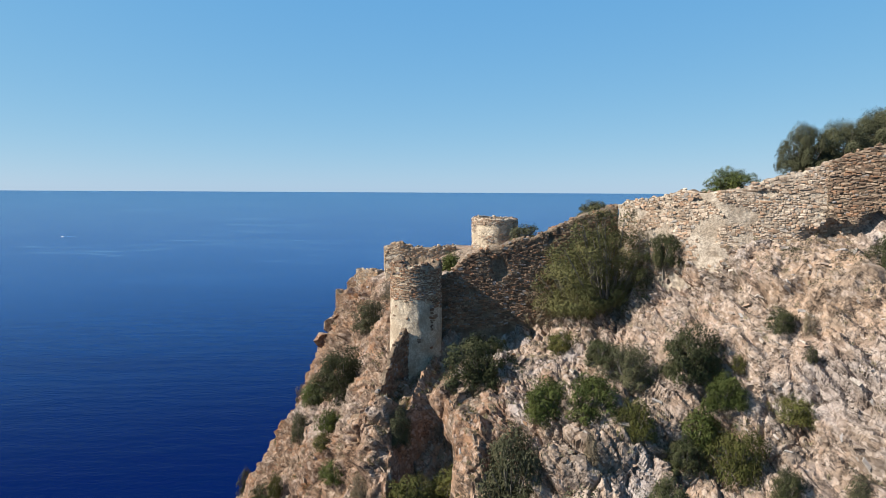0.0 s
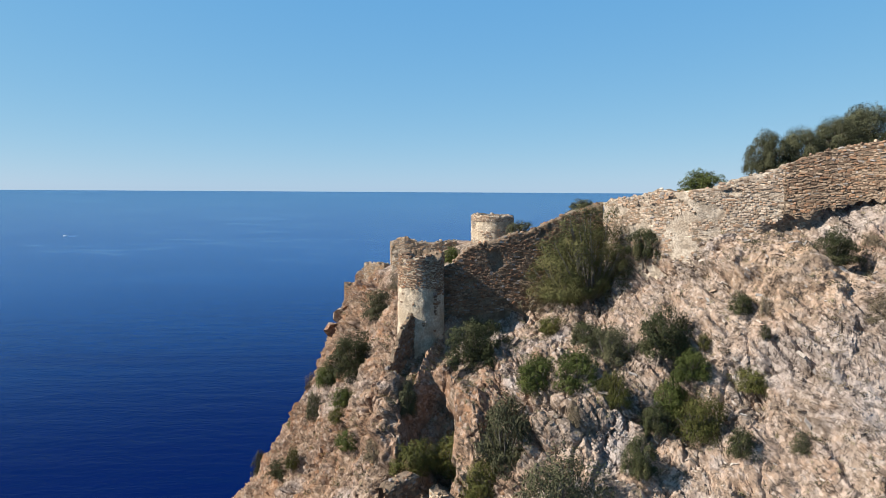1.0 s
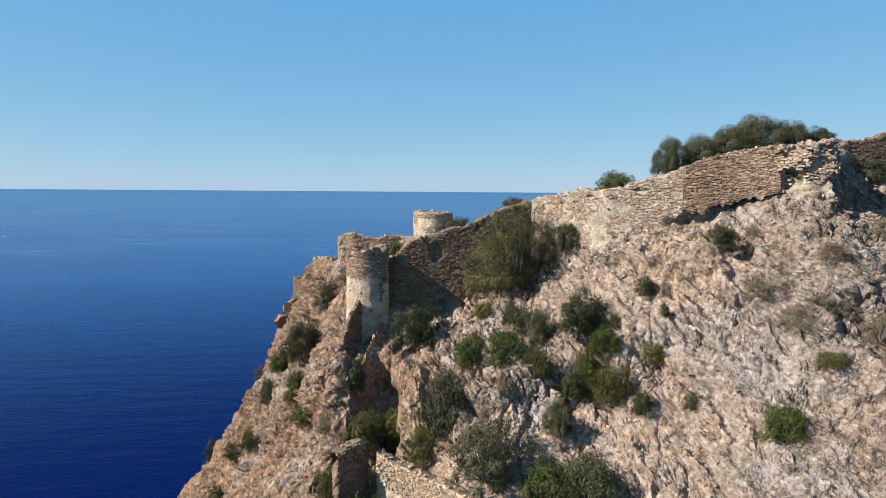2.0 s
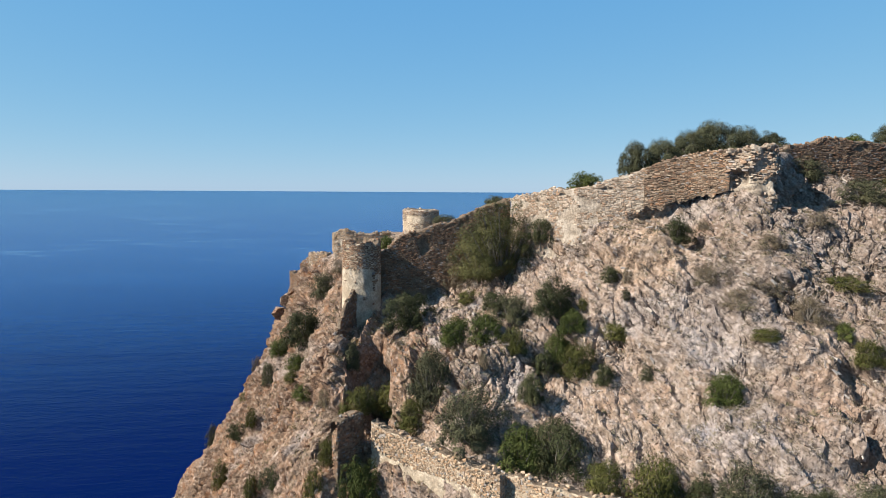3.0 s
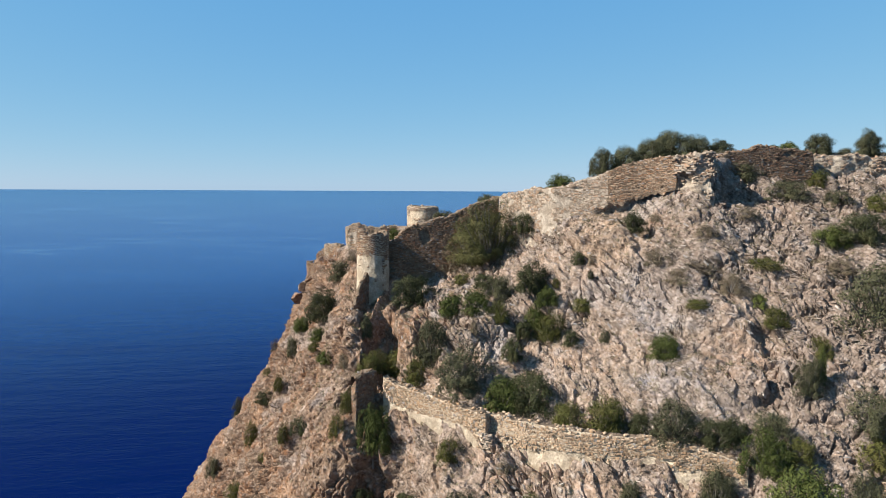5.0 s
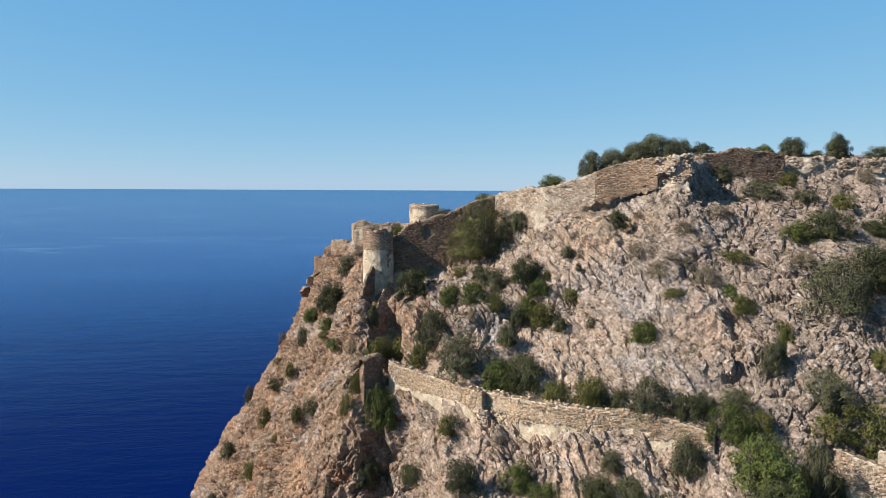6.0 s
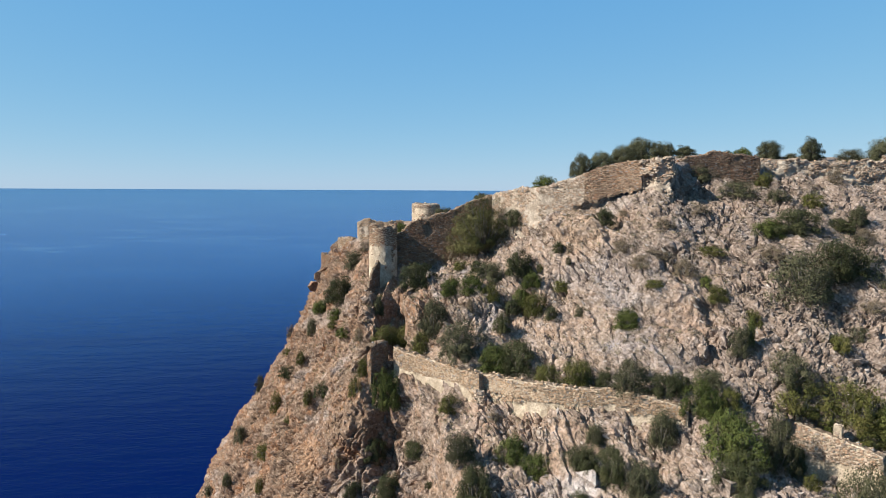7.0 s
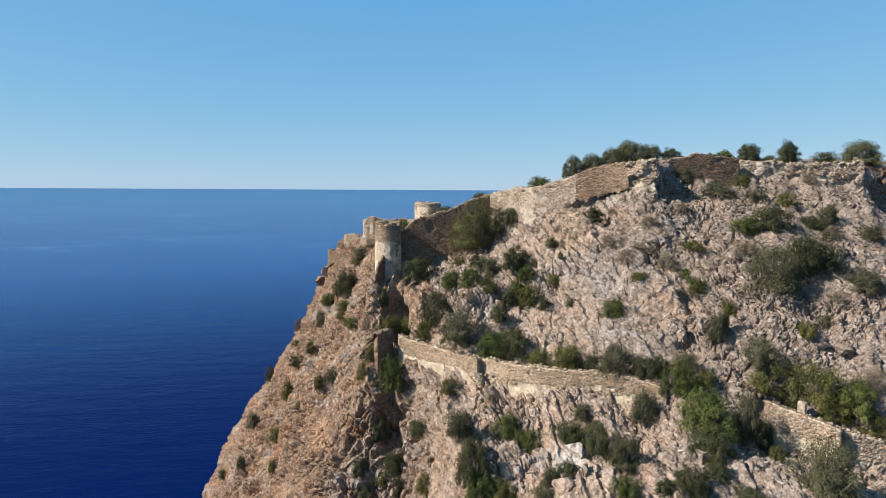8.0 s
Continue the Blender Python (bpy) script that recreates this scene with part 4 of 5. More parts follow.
heap = Face([(10.5, 40.9, 55.3, 57.6), (10.9, 39.9, 55.2, 58.5), (12.0, 39.4, 55.2, 58.3), (12.8, 40.4, 55.4, 57.2)], 0.35, 24)
masonry("wall_buttress", heap, 0.7, "low broken buttress of pale rubble at the wall's break", "castle wall", MORTAR_PALE, STONE_PALE, rubble=40, seed=24, below=2.0, course=(0.16, 0.3), proud=(0.05, 0.3))
l3 = Face([(50.6, 24.4, 53.8, 58.8), (54.3, 20.2, 52.4, 57.8), (59.0, 14.9, 51, 56.3), (60.4, 16.6, 51, 56.0)], 0.15, 17)
masonry("terrace_wall", l3, 1.3, "pale rubble terrace wall with plaster left on its face", "castle wall", PLASTER, STONE_PALE, keep=band(l3, 0.35, 3), rubble=40, seed=21, below=2.5, course=(0.18, 0.34), width=(0.14, 0.38), proud=(0.03, 0.18))
l4 = Face([(58.9, 17.6, 50.8, 55.7), (60.4, 15.9, 50.6, 55.7), (66.7, 14.4, 49.6, 54.4), (78, 12.4, 49.2, 54.2)], 0.15, 18)
masonry("terrace_wall", l4, 1.3, "continuing pale rubble terrace wall beyond the shaded corner", "castle wall", PLASTER, STONE_PALE, keep=band(l4, 0.35, 4), rubble=40, seed=22, below=2.5, course=(0.18, 0.34), width=(0.14, 0.38), proud=(0.03, 0.18))
post = Face([(55.5, 19.6, 56.8, 58.9), (56.3, 18.9, 56.8, 58.9), (57.0, 19.7, 56.8, 58.8)], 0.05, 19)
masonry("gate_pillar", post, 0.5, "short whitish plastered pillar stub beside the terrace wall", "pillar", PLASTER, STONE_PALE, keep=lambda u, z: bare(u, z, 1.2, 0.4, 91), rubble=4, seed=23, below=1.2)


# ======================= plants =======================
def cone(bm, a, b, ra, rb, sides=5):
    """A tapered branch between two places."""
    a, b = Vector(a), Vector(b)
    d = (b - a).normalized()
    x = d.orthogonal().normalized()
    y = d.cross(x)
    ring = [[bm.verts.new(c + r * (math.cos(t * math.tau / sides) * x + math.sin(t * math.tau / sides) * y)) for t in range(sides)] for c, r in ((a, ra), (b, rb))]
    for t in range(sides):
        bm.faces.new((ring[0][t], ring[0][(t + 1) % sides], ring[1][(t + 1) % sides], ring[1][t]))
    bm.faces.new(ring[1])


def shrub_meshes(seed, leaf_mat, clumps, per_clump, leaf, height, lift, gaps=0.0, trunk=0.05, upright=0.3):
    """Stems and foliage of a shrub one metre in radius: leaves sit on the shells of many uneven clumps, with gaps between them."""
    rnd, g = random.Random(seed), np.random.default_rng(seed)
    bm = bmesh.new()
    fork = Vector((rnd.uniform(-0.08, 0.08), rnd.uniform(-0.08, 0.08), max(0.12, lift * 0.8)))
    cone(bm, (0, 0, -0.35), fork, trunk * 1.5, trunk)
    centres, radii = [], []
    p2, p3 = rnd.uniform(0, 6.28), rnd.uniform(0, 6.28)
    for k in range(clumps):
        a = k * 2.399963 + rnd.uniform(-0.4, 0.4)
        q = math.sqrt((k + 0.5) / clumps)
        lobe = 1 + 0.20 * math.sin(2 * a + p2) + 0.15 * math.sin(3 * a + p3)
        r = 0.80 * q * lobe * rnd.uniform(0.75, 1.12)
        dome = math.sqrt(max(0.0, 1 - (q * 0.92) ** 2))
        z = lift + (height - lift) * (0.10 + 0.72 * dome * lobe ** 0.25 * rnd.uniform(0.62, 1.06))
        c = Vector((r * math.cos(a), r * math.sin(a), z))
        centres.append(c)
        radii.append(rnd.uniform(0.20, 0.36) * (1.15 - 0.35 * q))
        knee = fork.lerp(c, 0.5) + Vector((rnd.uniform(-0.08, 0.08), rnd.uniform(-0.08, 0.08), -0.05))
        cone(bm, fork, knee, trunk * 0.6, trunk * 0.38, 4)
        cone(bm, knee, c, trunk * 0.38, trunk * 0.14, 4)
        if z > lift + 0.3 * (height - lift):  # a lower clump fills the crown's flank
            centres.append(Vector((c.x * 1.08, c.y * 1.08, lift + (z - lift) * rnd.uniform(0.25, 0.5))))
            radii.append(radii[-1] * rnd.uniform(0.8, 1.05))
    stems = bpy.data.meshes.new("branchwork")
    bm.to_mesh(stems)
    bm.free()
    stems.materials.append(BARK)
    cc, cr = np.array([c[:] for c in centres]), np.array(radii)
    m = len(cc) * per_clump
    which = np.repeat(np.arange(len(cc)), per_clump)
    d = g.normal(size=(m, 3))
    d[:, 2] = d[:, 2] * 0.9 + 0.25
    d /= np.linalg.norm(d, axis=1, keepdims=True)
    shell = cr[which] * g.uniform(0.5, 1.0, m) ** 0.4
    lump = 1 + 0.30 * value_noise(d * 2.3 + which[:, None] * 3.1, seed)
    p = cc[which] + d * (shell * lump)[:, None] * np.array((1, 1, 0.85))
    out = d + 0.5 * (p - np.array((0, 0, 0.3 * height)))
    if gaps:
        full = value_noise(p * 3.4 + 5, seed + 2) > -1 + 2 * gaps
        p, out = p[full], out[full]
    out, p = out[p[:, 2] > 0.0], p[p[:, 2] > 0.0]
    m = len(p)
    # the leaves' faces look outwards from the clump, more or less
    out = out / np.linalg.norm(out, axis=1, keepdims=True) + g.normal(0, 0.30, (m, 3)) + np.array((0, 0, 0.12))
    d = g.normal(size=(m, 3)) + np.array((0, 0, upright))
    d -= out * ((d * out).sum(1) / (out * out).sum(1))[:, None]
    d /= np.linalg.norm(d, axis=1, keepdims=True)
    e = np.cross(out, d)
    e /= np.linalg.norm(e, axis=1, keepdims=True)
    size = (leaf * g.uniform(0.6, 1.35, m))[:, None]
    v = np.stack([p - d * size * 0.5, p + e * size * 0.26, p + d * size * 0.6, p - e * size * 0.26], 1).reshape(-1, 3)
    f = np.arange(4 * m).reshape(-1, 4)
    return stems, mesh_from("foliage", v, f, leaf_mat)


KINDS = {
    # seed, leaves, clumps, leaves a clump, leaf size, height, clear stem, gaps
    "dark": (100, LEAF_DARK, 30, 170, 0.070, 1.45, 0.02, 0.16),
    "green": (200, LEAF_GREEN, 28, 150, 0.078, 1.35, 0.02, 0.20),
    "olive": (300, LEAF_OLIVE, 30, 150, 0.068, 1.50, 0.05, 0.22),
    "yellow": (400, LEAF_YELLOW, 26, 130, 0.075, 1.30, 0.02, 0.26),
    "dry": (500, LEAF_DRY, 26, 140, 0.060, 1.25, 0.02, 0.34),
    "tree": (600, LEAF_TREE, 44, 300, 0.054, 1.65, 0.06, 0.17),
    "thicket": (700, LEAF_MID, 70, 230, 0.048, 2.60, 0.02, 0.30),
}
SHAPES = {}
for kind_name, (seed0, leaves, clumps0, per0, size0, tall0, lift0, gaps0) in KINDS.items():
    SHAPES[kind_name, "small"] = [shrub_meshes(seed0 + k, leaves, clumps0, int(per0 * 0.8), size0 * 0.9, tall0, lift0, gaps0) + (tall0,) for k in range(3)]
    SHAPES[kind_name, "large"] = [shrub_meshes(seed0 + 20 + k, leaves, clumps0, int(per0 * 1.9), size0 * 0.64, tall0, lift0, gaps0) + (tall0,) for k in range(3)]
LABELS = {
    "dark": ("shrub", "dense dark green evergreen shrub rooted in the rock", "shrub"),
    "green": ("shrub", "fresh green leafy shrub growing on the slope", "shrub"),
    "olive": ("shrub", "grey-green wild olive shrub among the rocks", "shrub"),
    "yellow": ("shrub", "yellow-green spurge shrub on the rocky slope", "shrub"),
    "dry": ("shrub", "dry brown half-leafless shrub on the slope", "shrub"),
    "tree": ("olive_tree", "rounded grey-green olive tree on the castle plateau", "tree"),
    "thicket": ("shrub", "tall green thicket of leafy branches against the masonry", "shrub"),
}
plant_rnd = random.Random(77)


def plant(kind_name, x, y, z, wide, high):
    """One plant of a kind, wide and high in metres, rooted at the place."""
    stems, foliage, tall = plant_rnd.choice(SHAPES[kind_name, "large" if wide > 2.6 else "small"])
    name, label, category = LABELS[kind_name]
    ob = thing(name, (x, y, z), label, category, "plants of the headland")
    ob.rotation_euler = (0, 0, plant_rnd.uniform(0, 6.28))
    flatter = plant_rnd.uniform(0.82, 1.15)
    ob.scale = (wide / 2 * flatter, wide / 2 / flatter, high / tall)
    part("trunk" if kind_name == "tree" else "branchwork", stems, ob)
    part("crown" if kind_name == "tree" else "foliage", foliage, ob)
    return ob


# --- loose rock and dry grass over the slope
def on_slope(count, seed, low, high, across=(1.0, 12.0), upward=0.42):
    """Places spread over the built ground between two rows of its profiles, with the face normals."""
    g = np.random.default_rng(seed)
    cols = len(at_v)
    s = np.searchsorted(at_s, g.uniform(*across, count * 2))
    v = np.searchsorted(at_v, g.uniform(low, high, count * 2))
    i = s.clip(0, len(at_s) - 2) * cols + v.clip(0, cols - 2)
    a, b, c = P[i], P[i + 1], P[i + cols]
    w = g.uniform(0, 1, (len(i), 2))
    w[w.sum(1) > 1] = 1 - w[w.sum(1) > 1]
    q = a + (b - a) * w[:, :1] + (c - a) * w[:, 1:]
    n = np.cross(b - a, c - a)
    n /= np.linalg.norm(n, axis=1, keepdims=True) + 1e-9
    n[n[:, 2] < 0] *= -1
    ok = (n[:, 2] > upward) & (value_noise(q * 0.22, seed) + 0.6 * value_noise(q * 0.7, seed + 1) > g.uniform(-0.9, 0.4, len(q)))
    return q[ok][:count], n[ok][:count]


def hull(seed, corners=15, squash=(1.0, 1.0, 1.0)):
    """The corners and triangles of an angular broken rock."""
    rnd = random.Random(seed)
    bm = bmesh.new()
    for k in range(corners):
        d = Vector((rnd.gauss(0, 1), rnd.gauss(0, 1), rnd.gauss(0, 1))).normalized() * rnd.uniform(0.8, 1.1)
        bm.verts.new((d.x * squash[0], d.y * squash[1], d.z * squash[2]))
    bmesh.ops.convex_hull(bm, input=bm.verts)
    bmesh.ops.delete(bm, geom=[v for v in bm.verts if not v.link_faces], context="VERTS")
    bmesh.ops.triangulate(bm, faces=bm.faces)
    bm.verts.index_update()
    v, f = np.array([x.co[:] for x in bm.verts]), np.array([[x.index for x in p.verts] for p in bm.faces])
    bm.free()
    return v, f


def boulder(x, y, z, wide, high, seed):
    """One large fallen block, sunk into the slope."""
    v, f = hull(seed, 10, (wide / 1.9, wide / 2.4, high / 1.9))
    ob = tagged(new("boulder", mesh_from("boulder", v, f, ROCK)), "angular pale boulder bedded in the broken slope", "rock", "boulders on the slope")
    ob.location, ob.rotation_euler = (x, y + 0.12 * wide, z - 0.08 * high), (seed % 7 * 0.07 - 0.2, seed % 5 * 0.08 - 0.16, seed * 1.3)
    return ob


def scree(count, seed, low, high, size, material):
    """Angular fallen stones, all in one mesh."""
    q, n = on_slope(count, seed, low, high)
    g = np.random.default_rng(seed)
    bv, bf = hull(seed, 9)
    m = len(q)
    r = size[0] + (size[1] - size[0]) * g.uniform(0, 1, m) ** 3.5
    turn = np.linalg.qr(g.normal(size=(m, 3, 3)))[0]
    shape = bv[None] * (g.uniform(0.55, 1.25, (m, 1, 3)) * r[:, None, None]) + g.uniform(-0.20, 0.20, (m, len(bv), 3)) * r[:, None, None]
    v = np.einsum("mkj,mij->mki", shape, turn) + (q + n * (0.15 * r)[:, None])[:, None]
    return mesh_from("scree", v.reshape(-1, 3), (bf[None] + len(bv) * np.arange(m)[:, None, None]).reshape(-1, 3), material)


def tufts(count, seed, low, high, tall):
    """Dry grass: fans of narrow blades."""
    q, n = on_slope(count, seed, low, high)
    g = np.random.default_rng(seed)
    blades = 14
    root = np.repeat(q, blades, 0) + np.concatenate([g.normal(0, 0.13, (len(q) * blades, 2)), np.zeros((len(q) * blades, 1))], 1)
    d = g.normal(0, 0.45, (len(root), 3)) + np.array((0, 0, 1.0))
    d /= np.linalg.norm(d, axis=1, keepdims=True)
    h = np.repeat(g.uniform(*tall, len(q)), blades)[:, None] * g.uniform(0.6, 1.1, (len(root), 1))
    e = np.cross(d, g.normal(size=d.shape))
    e /= np.linalg.norm(e, axis=1, keepdims=True)
    v = np.stack([root - e * 0.02 - d * 0.05, root + e * 0.02 - d * 0.05, root + d * h + e * 0.008, root + d * h - e * 0.008], 1).reshape(-1, 3)
    return mesh_from("dry_grass", v, np.arange(len(v)).reshape(-1, 4), GRASS)


def slabs(count, seed, low, high, across, long, run, lean, material):
    """Broken slabs that stand out along the beds of the rock, all in one mesh."""
    q, n = on_slope(count, seed, low, high, across, 0.12)
    g = np.random.default_rng(seed)
    m = len(q)
    way = np.array(run) + g.normal(0, 0.13, (m, 3))
    way -= n * (way * n).sum(1, keepdims=True)
    way /= np.linalg.norm(way, axis=1, keepdims=True)
    thick = n * lean + np.cross(n, way) + g.normal(0, 0.15, (m, 3))
    thick -= way * (thick * way).sum(1, keepdims=True)
    thick /= np.linalg.norm(thick, axis=1, keepdims=True)
    deep = np.cross(way, thick)
    size = long[0] + (long[1] - long[0]) * g.uniform(0, 1, m) ** 2.2
    box = np.array([(i, j, k) for i in (-1, 1) for j in (-1, 1) for k in (-1, 1)], dtype=float)
    shape = box[None] * np.stack([size * 0.5, size * g.uniform(0.20, 0.40, m), size * g.uniform(0.07, 0.18, m)], 1)[:, None] * g.uniform(0.55, 1.15, (m, 8, 3))
    shape[:, :, 0] += shape[:, :, 1] * g.uniform(-0.8, 0.8, (m, 1))
    v = shape[:, :, :1] * way[:, None] + shape[:, :, 1:2] * deep[:, None] + shape[:, :, 2:] * thick[:, None] + (q - n * (0.07 * size)[:, None])[:, None]
    sides = np.array([(0, 1, 3, 2), (4, 6, 7, 5), (0, 4, 5, 1), (2, 3, 7, 6), (0, 2, 6, 4), (1, 5, 7, 3)])
    return mesh_from("rock_slab", v.reshape(-1, 3), (sides[None] + 8 * np.arange(m)[:, None, None]).reshape(-1, 4), material)


tagged(new("rock_slab", slabs(2000, 321, 2.9, 7.9, (5.0, 12.6), (0.2, 0.95), (0.78, -0.1, -0.62), 0.55, SLAB)), "tilted broken rock slabs bedded across the slope", "rock", kind="stuff")
tagged(new("rock_slab", slabs(700, 322, 2.9, 8.2, (1.0, 4.6), (0.2, 0.8), (0.30, -0.2, -0.95), 0.6, RIB)), "steep brown rock ribs on the sea cliff", "rock", kind="stuff")
tagged(new("rock_slab", slabs(2200, 323, 3.0, 5.4, (9.2, 12.6), (0.35, 1.5), (0.80, -0.1, -0.60), 0.7, ROCK)), "long pale rock slabs below the castle brink", "rock", kind="stuff")
tagged(new("scree", scree(5000, 301, 3.0, 7.9, (0.05, 0.30), ROCK)), "loose angular stones strewn over the slope", "scree", kind="stuff")
tagged(new("dry_grass", tufts(2400, 302, 2.2, 7.9, (0.2, 0.5))), "thin dry straw-coloured grass between the rocks", "grass", kind="stuff")

def low_scrub(count, seed, low, high, across, material, size):
    """Knee-high cushions of scrub, too many to count: leaves on small domes."""
    q, n = on_slope(count, seed, low, high, across)
    g = np.random.default_rng(seed)
    leaves = 70
    m = len(q) * leaves
    r = np.repeat(g.uniform(*size, len(q)), leaves)
    d = g.normal(size=(m, 3))
    d /= np.linalg.norm(d, axis=1, keepdims=True)
    p = np.repeat(q, leaves, 0) + d * (r * g.uniform(0.3, 1.0, m) ** 0.5)[:, None] * np.array((1, 1, 0.65)) + np.array((0, 0, 0.1))
    a = g.normal(size=(m, 3)) + np.array((0, 0, 0.5))
    a /= np.linalg.norm(a, axis=1, keepdims=True)
    e = np.cross(a, g.normal(size=(m, 3)))
    e /= np.linalg.norm(e, axis=1, keepdims=True)
    k = (r * 0.22 * g.uniform(0.6, 1.3, m))[:, None]
    v = np.stack([p - a * k * 0.5, p + e * k * 0.28, p + a * k * 0.6, p - e * k * 0.28], 1).reshape(-1, 3)
    return mesh_from("low_scrub", v, np.arange(len(v)).reshape(-1, 4), material)


for seed, low, high, across, material, label, size, count in (
    (311, 3.1, 5.9, (7.5, 12.5), LEAF_DRY, "grey-brown dry scrub cushions on the inland slope", (0.25, 0.80), 1000),
    (312, 3.1, 7.6, (4.0, 12.5), LEAF_OLIVE, "low grey-green scrub cushions between the rocks", (0.22, 0.70), 800),
    (313, 3.2, 7.6, (1.0, 4.0), LEAF_YELLOW, "small yellowish scrub tufts on the sea cliff", (0.20, 0.60), 420),
    (314, 1.4, 2.4, (2.0, 12.5), LEAF_DRY, "dry low scrub on the castle plateau", (0.25, 0.60), 160),
):
    tagged(new("low_scrub", low_scrub(count, seed, low, high, across, material, size)), label, "scrub", kind="stuff")

# --- a motor boat far out at sea
def hull_paint():
    n = Nodes("boat_paint")
    return n.done(n.mix(n.noise(3.0, 4, 0.6), (0.62, 0.63, 0.64), (0.80, 0.80, 0.79)), 0.35, None)


def foam():
    n = Nodes("sea_foam")
    return n.done(n.mix(n.noise(0.8, 6, 0.7), (0.06, 0.15, 0.28), (0.42, 0.52, 0.62)), 0.8, n.bump(n.noise(1.5, 6, 0.7), 0.2, 0.8))


HULL_PAINT, FOAM = hull_paint(), foam()
boat = thing("motor_boat", (-722.0, 1298.0, 2.45), "small white motor boat running across the open sea", "boat")
ribs = np.linspace(0, 1, 9)
beam = 1.15 * np.sqrt(np.clip(1 - ribs ** 3, 0, 1)) + 0.02
rim = 0.75 + 0.35 * ribs ** 2
sheer = np.stack([np.stack([3.2 - 6.4 * ribs, k * beam * w, np.full(9, -0.3) if z is None else rim * z], -1) for k, w, z in ((-1, 0.1, None), (-1, 0.8, 0.2), (-1, 1.0, 1.0), (-1, 0.82, 0.98), (1, 0.82, 0.98), (1, 1.0, 1.0), (1, 0.8, 0.2), (1, 0.1, None))])
part("hull", mesh_from("hull", sheer.reshape(-1, 3), grid_faces(8, 9), HULL_PAINT, True), boat)
cabin = np.array([(x, y, z) for z, k in ((0.7, 1.0), (1.75, 0.72)) for x, y in ((1.2 * k, -0.75 * k), (1.2 * k, 0.75 * k), (-1.3 * k, 0.7 * k), (-1.3 * k, -0.7 * k))])
part("cabin", mesh_from("cabin", cabin, np.array([(0, 1, 5, 4), (1, 2, 6, 5), (2, 3, 7, 6), (3, 0, 4, 7), (4, 5, 6, 7), (3, 2, 1, 0)]), HULL_PAINT), boat)
run_out = np.linspace(0, 1, 40)
half = 0.5 + 0.9 * run_out + 0.35 * value_noise(np.stack([run_out * 14, 0 * run_out, 0 * run_out], -1), 7)
wake = np.stack([np.stack([3.0 + 22 * run_out, k * half + 0.8 * run_out, np.full(40, 0.06 + 0.10 * (k == 0))], -1) for k in (-1, 0, 1)]).reshape(-1, 3) + np.array((-722.0, 1298.0, 2.47))
tagged(new("wake", mesh_from("wake", wake, grid_faces(3, 40)[:, ::-1], FOAM, True)), "thin white foam wake trailing behind the boat", "foam", kind="stuff")

# --- plants and boulders
for spot in (
    (16.8, 73.3, 76.3, 9.9, 13.6), (13.8, 75.4, 75.6, 8.5, 10.1),
):
    plant("thicket", *spot)
for spot in (
    (-16.8, 88.6, 62.1, 5.0, 3.5), (-12.8, 75.4, 63.0, 2.8, 3.0), (-10.7, 65.0, 61.7, 3.1, 2.5),
    (-3.0, 49.9, 52.4, 4.9, 7.8), (9.0, 58.5, 70.4, 5.1, 3.9), (12.4, 57.3, 70.8, 5.4, 4.4),
    (22.9, 55.5, 72.0, 3.5, 3.6), (21.1, 56.1, 68.7, 5.1, 3.9), (34.9, 40.6, 67.3, 4.2, 4.3),
    (14.2, 43.9, 60.1, 6.2, 5.5), (14.8, 29.9, 50.8, 5.0, 4.6), (17.6, 27.4, 49.4, 5.1, 4.3),
    (9.3, 21.9, 45.2, 5.3, 4.1), (27.1, 11.1, 49.3, 4.4, 3.5), (60.9, 45.8, 81.4, 5.8, 4.0),
    (47.5, 40.6, 74.2, 2.8, 2.2), (49.5, 30.0, 66.6, 1.4, 5.4), (64.3, 19.5, 56.5, 7.3, 6.3),
):
    plant("green", *spot)
for spot in (
    (39.9, 24.2, 58.7, 5.2, 5.7), (41.5, 20.1, 54.6, 9.1, 7.1), (56.8, 21.9, 56.7, 2.4, 2.3),
):
    plant("green", *spot)
for spot in (
    (-13.3, 73.4, 61.7, 2.4, 2.3), (-3.3, 57.8, 61.9, 5.1, 3.9), (0.5, 61.2, 60.7, 5.3, 4.3),
    (3.8, 53.7, 61.3, 5.3, 4.3), (-27.7, 115.9, 46.4, 2.8, 2.3), (-20.5, 81.8, 52.3, 2.3, 3.8),
    (-6.7, 53.2, 57.4, 2.9, 4.1), (-8.0, 50.4, 54.4, 2.6, 4.5), (-17.0, 61.8, 49.7, 2.6, 4.1),
    (-26.4, 86.6, 40.4, 3.1, 5.9), (-22.0, 72.0, 43.2, 1.9, 1.8), (-27.9, 78.6, 33.2, 4.0, 4.5),
    (-27.9, 72.7, 28.7, 2.3, 3.8), (-4.7, 41.9, 38.7, 2.5, 2.5), (2.3, 36.4, 39.3, 4.1, 4.0),
    (11.8, 69.0, 73.7, 4.1, 2.4), (24.7, 57.5, 74.6, 1.9, 1.9), (15.4, 55.0, 69.8, 3.7, 3.9),
):
    plant("yellow", *spot)
